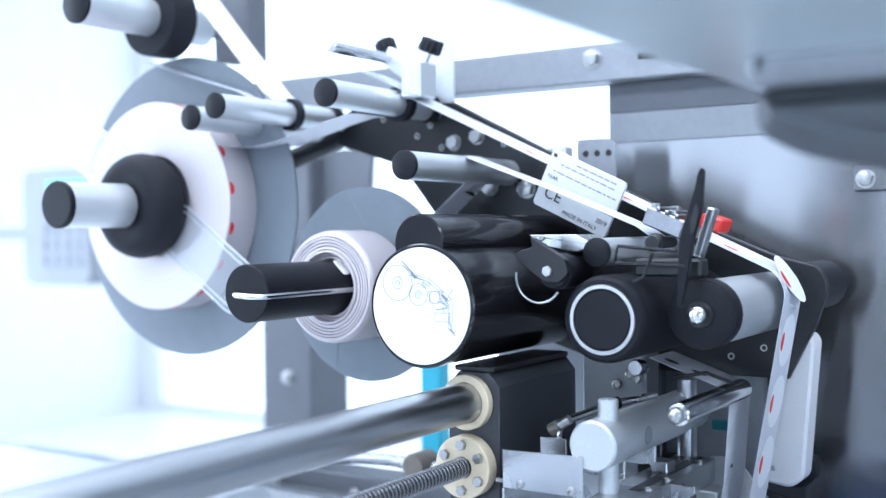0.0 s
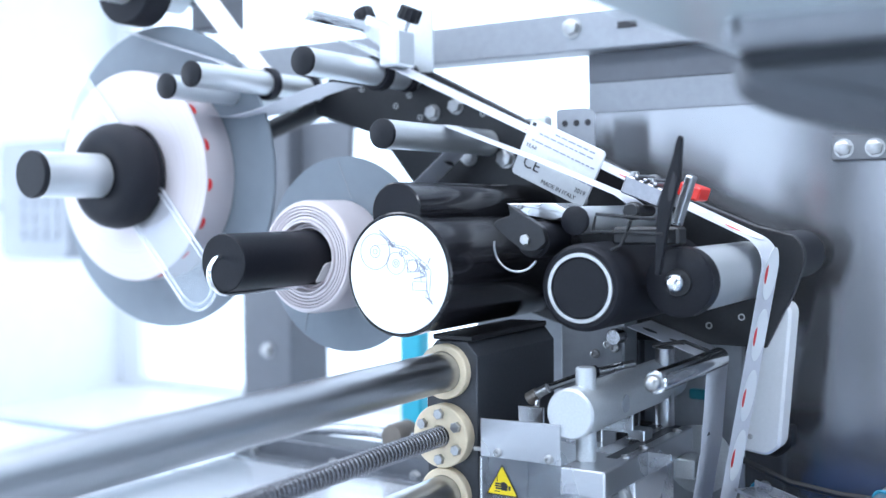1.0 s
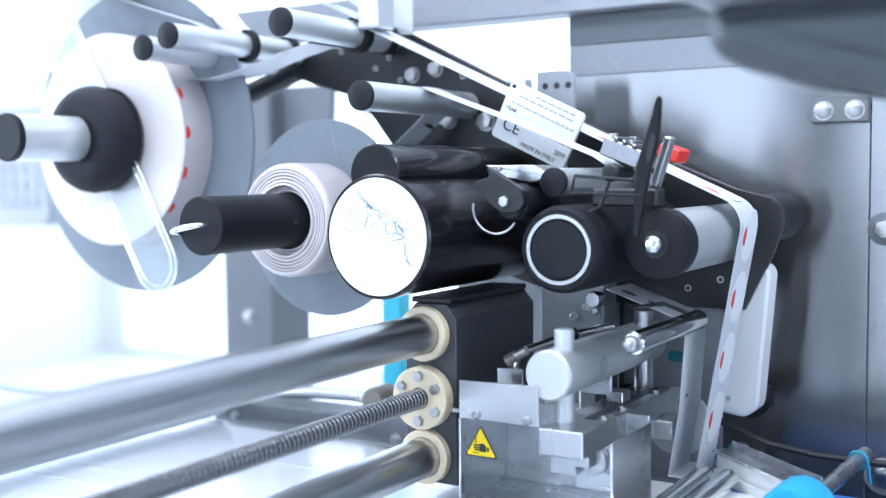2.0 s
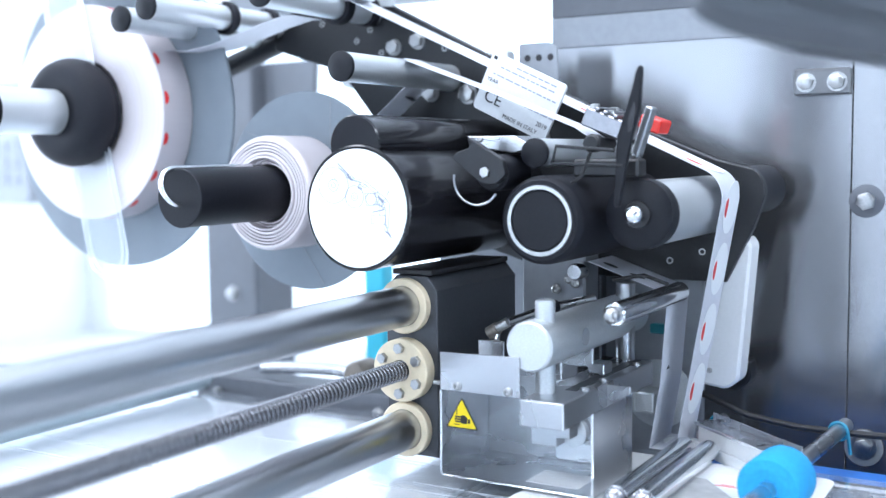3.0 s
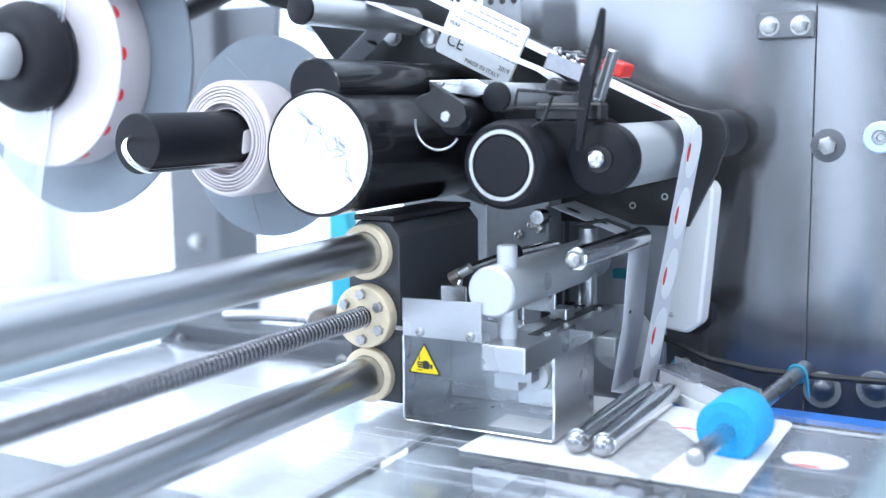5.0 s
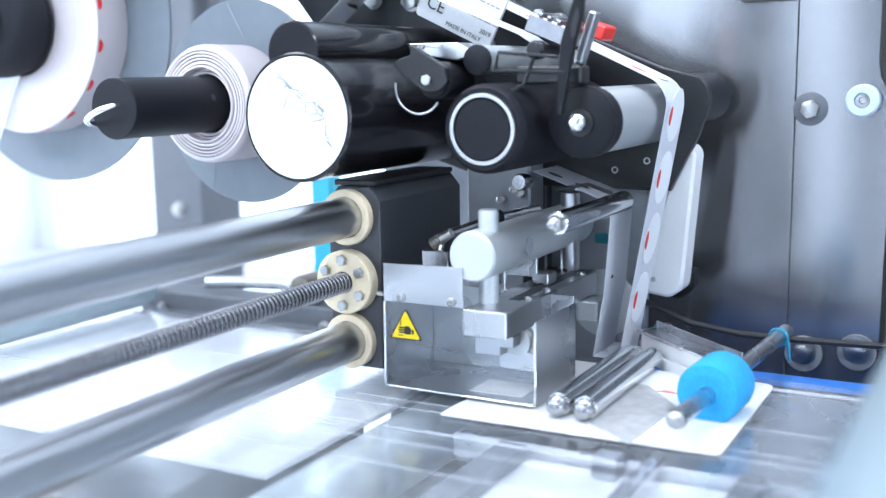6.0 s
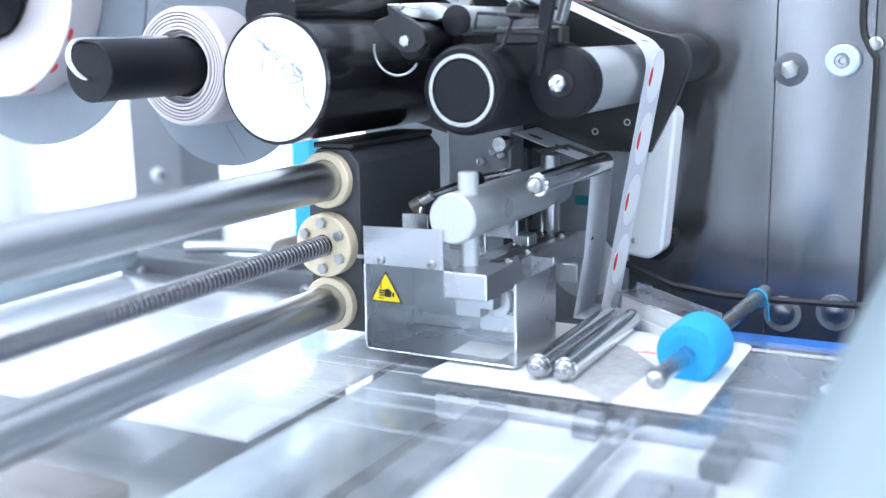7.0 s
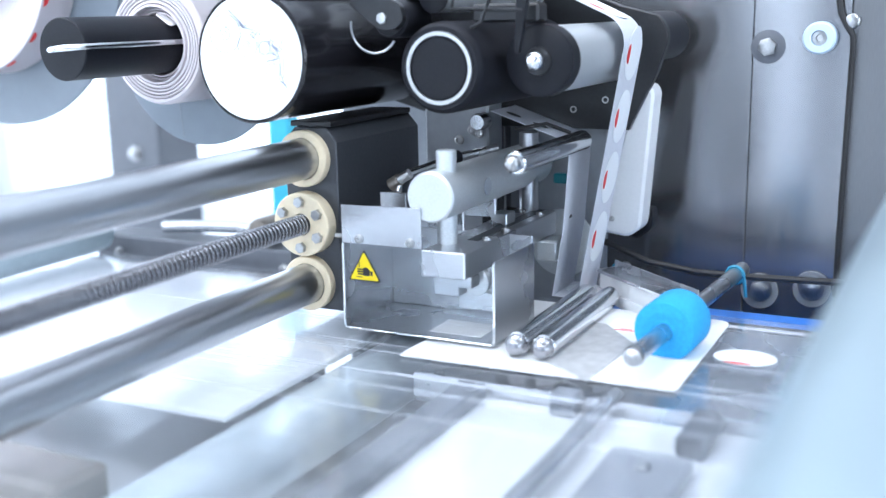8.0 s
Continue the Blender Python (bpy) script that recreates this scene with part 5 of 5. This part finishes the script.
def under_tubes():
    t = thing("bed_roller", (-0.647, 0.85, 0.73), "pale steel bed roller under the film", "roller")
    part("tube", rod(-0.647, 0.734, 0.40, 1.405, 0.043, 0.002, 56), TUBE, t)
    part("axle", rod(-0.647, 0.734, 0.36, 1.424, 0.012, 0.001, 20), STEEL, t)
    t = thing("bed_bar", (-0.474, 0.75, 0.77), "grey flat bar under the film", "bar")
    part("bar", box(-0.492, -0.456, 0.36, 1.10, 0.7705, 0.788, 0.002), FAR_GREY, t)
    t = thing("bed_shaft", (-0.314, 0.8, 0.78), "thin steel shaft under the film", "shaft")
    part("shaft", rod(-0.314, 0.785, 0.36, 1.125, 0.0105, 0.001, 28), CHROME, t)
    t = thing("shaft_block", (-0.358, 1.11, 0.76), "small dark shaft bearing block", "block")
    part("block", box(-0.374, -0.345, 1.078, 1.106, 0.7705, 0.784, 0.002), FAR_GREY, t)
    part("cap", box(-0.374, -0.345, 1.078, 1.106, 0.7845, 0.795, 0.002), FRAME_GREY, t)
    t = thing("post_block", (-0.2, 1.07, 0.76), "dark rounded block under the film", "block")
    part("block", slab(rounded([(-0.222, 0.7705), (-0.192, 0.7705), (-0.192, 0.795), (-0.222, 0.795)], 0.008), 1.02, 1.10, 0.003), FAR_GREY, t)
    t = thing("drive_block", (-0.23, 0.92, 0.76), "grey drive block with a bolt under the film", "block")
    part("block", box(-0.275, -0.195, 0.84, 0.99, 0.7705, 0.788, 0.004), FRAME_GREY, t)
    part("bolt", box(-0.238, -0.226, 0.94, 0.955, 0.7881, 0.793, 0.002), BOLT, t)
    t = thing("end_beam", (-1.0, 0.73, 0.62), "dull beige beam below the film edge", "beam")
    part("beam", box(-2.6, -0.70, 0.695, 0.765, 0.735, 0.785, 0.006), BEIGE, t)
    part("foot", box(-1.05, -0.98, 0.70, 0.76, 0.6205, 0.7345, 0.003), BEIGE, t)
    part("foot", box(-2.45, -2.38, 0.70, 0.76, 0.6205, 0.7345, 0.003), BEIGE, t)
    t = thing("far_roller", (-1.3, 1.2, 0.82), "pale teal coated roller beside the guide rods", "roller")
    part("tube", rod(-1.33, 0.845, 0.2, 1.41, 0.04, 0.002, 40), TEAL, t)


under_tubes()


# ---- close to the camera ----
def near_cover():
    t = thing("overhead_cover", (-0.15, 0.45, 1.34), "pale grey machine cover hanging close overhead", "cover")
    part("beam", slab(rounded([(-0.246, 1.341), (-0.05, 1.341), (-0.05, 1.52), (-0.246, 1.52)], 0.02), 0.30, 0.90, 0.004), TUBE, t)
    blk = part("end_block", slab(rounded([(-0.194, 1.325), (0.06, 1.325), (0.06, 1.53), (-0.194, 1.53)], 0.01), 0.601, 0.76, 0.012), FRAME_GREY, t, "grey rounded end block")
    # lower part of the same block, in a darker colour
    part("lower_block", slab(rounded([(-0.190, 1.300), (-0.165, 1.286), (0.06, 1.236), (0.06, 1.3245), (-0.190, 1.3245)], 0.012), 0.605, 0.75, 0.012), FG_GREY, t, "lower part of the end block, darker than its top")
    part("red_button", lathe([(0.6, 0.0), (0.592, 0.018), (0.6, 0.02)], -0.10, 1.38, 24), RED_PLASTIC, blk)
    part("hanger", box(-0.08, -0.04, 0.4, 0.46, 1.5205, 2.954, 0.002), FG_GREY, t)


plan["grow"] = 1.32
near_cover()
plan["grow"] = 1.0


def near_tube():
    t = thing("guard_tube", (0.0, 0.8, 0.99), "pale coated guard tube close to the camera", "tube")
    part("tube", rod(0.005, 0.995, 0.12, 1.5, 0.066, 0.003, 56), TEAL, t)
    part("bracket", box(-0.03, 0.04, 1.44, 1.50, 0.62, 0.94, 0.003), TEAL, t)
    part("bracket", box(-0.03, 0.04, 0.14, 0.20, 0.0, 0.94, 0.003), TEAL, t)


near_tube()


# ---- oval labels on the web ----
def label_path(s):
    """Place and slope (degrees) at s metres along the web, from above the nose down past the peel edge."""
    pts = [(-0.735, 1.3462), TOP_A] + arc(NOSE[0], NOSE[1], NOSE[2] + 0.0006, 66, -11, 10) + [(DOWN_B[0] + 0.0006, DOWN_B[1]), (-0.30, 0.8189)]
    pts = [(0, *p) for p in pts]
    pts = [(p[1] * 1.0393, 1.25 + (p[2] - 1.25) * 1.0393) for p in pts]
    for (a, b), (c, d) in zip(pts, pts[1:]):
        L = math.hypot(c - a, d - b)
        if s <= L:
            k = s / L
            return a + (c - a) * k, b + (d - b) * k, math.degrees(math.atan2(d - b, c - a))
        s -= L
    return pts[-1][0], pts[-1][1], math.degrees(math.atan2(d - b, c - a))


PITCH = 0.0845


def oval_label():
    t = thing("oval_label", (0, 0, 0), "pale oval label with a red print on the web", "label", "oval labels on the web")
    own = bmesh.new()
    f = own.faces.new([own.verts.new((0.036 * math.cos(radians(a)), 0.031 * math.sin(radians(a)), 0)) for a in range(0, 360, 12)])
    r = bmesh.ops.extrude_face_region(own, geom=[f])
    bmesh.ops.translate(own, vec=(0, 0, 0.0004), verts=[v for v in r["geom"] if isinstance(v, bmesh.types.BMVert)])
    part("paper", own, STICKER, t)
    own = bmesh.new()
    f = own.faces.new([own.verts.new((0.013 * math.cos(radians(a)), -0.020 + (0.009 if a > 180 else 0.003) * math.sin(radians(a)), 0.0008)) for a in range(0, 360, 15)])
    part("red_print", own, RED, t, "red half-moon print", False)
    return t


oval_labels = [oval_label()]
for i in range(8):
    oval_labels.append(copy_thing(oval_labels[0], Matrix()))


def film_label():
    """A label pressed on the film, carried from under the slide board towards the side."""
    t = thing("film_label", (0, 0, 0), "white oval label with red print stuck on the film", "label", "labels carried by the film")
    own = bmesh.new()
    f = own.faces.new([own.verts.new((0.036 * math.cos(radians(a)), 0.030 * math.sin(radians(a)), 0)) for a in range(0, 360, 12)])
    r = bmesh.ops.extrude_face_region(own, geom=[f])
    bmesh.ops.translate(own, vec=(0, 0, 0.0004), verts=[v for v in r["geom"] if isinstance(v, bmesh.types.BMVert)])
    part("paper", own, STICKER, t)
    own = bmesh.new()
    own.faces.new([own.verts.new((-0.004 + 0.016 * math.cos(radians(a)), -0.0245 + 0.0035 * math.sin(radians(a)), 0.0008)) for a in range(0, 360, 15)])
    part("red_print", own, RED, t, "red half-moon print", False)
    return t


film_labels = [film_label()]
for i in range(13):
    film_labels.append(copy_thing(film_labels[0], Matrix()))


# ---- what moves ----
def motions():
    # clockwise turn of the rewind spindle, in steps of the feed
    turn = [(0, 4), (0.3, 23), (0.6, 55), (0.9, 80), (1.2, 97), (1.5, 128), (1.8, 146), (2.1, 178), (2.7, 226), (3.3, 272), (3.5, 280), (3.7, 343), (3.9, 349), (4.1, 357), (4.7, 404), (5.3, 448), (5.5, 486), (5.7, 494), (5.9, 501), (6.2, 531), (6.5, 541), (6.8, 606), (7.1, 616), (7.4, 632), (7.7, 641), (8.0, 715)]
    walk(rewind_spindle, [(t, pose(*rewind_spindle["base"], 0, a, 0)) for t, a in turn])
    roll = [(0, 34), (1, 48), (2, 61), (3.5, 86), (4.2, 94), (5.3, 110), (6.5, 126), (8, 148)]
    walk(roll_retainer, [(t, pose(*roll_retainer["base"], 0, a, 0)) for t, a in roll])
    walk(label_roll, [(t, pose(*label_roll["base"], 0, a, 0)) for t, a in roll])
    feed = [(0, -0.036), (0.12, 0.0), (2.5, 0.0), (2.8, PITCH), (4.55, PITCH), (4.85, 2 * PITCH), (8.0, 2 * PITCH)]
    for i, ob in enumerate(oval_labels):
        rows = []
        for t, s in feed:
            for k in ((0, 0.2, 0.4, 0.6, 0.8) if s < 2 * PITCH and t in (2.5, 4.55) else (0,)):
                x, z, a = label_path(START + PITCH * i + s + PITCH * k)
                rows.append((t + 0.3 * k, pose(x, 1.451, z, 0, -a, 0)))
        walk(ob, rows)
    # one label leaves the slide board every 0.6 s and rides on the film at 0.43 m/s
    for k, ob in enumerate(film_labels):
        rest, end = -0.298, 0.60
        leave = -0.02 + 0.6 * k if k else 0.0
        z = 0.8016 + 0.00002 * k
        rows = [(0.0, pose(rest, 1.262, z))] if leave > 0.1 else []
        for n in range(-1, 22):
            x = min(max(rest + 0.043 * n, rest), end)
            if 0 <= leave + 0.1 * n < 8.0:
                rows.append((round(leave + 0.1 * n, 3), pose(x, 1.262, z)))
        rows.append((8.0, pose(min(max(rest + 0.43 * (8.0 - leave), rest), end), 1.262, z)))
        walk(ob, rows)


START = 0.016
motions()
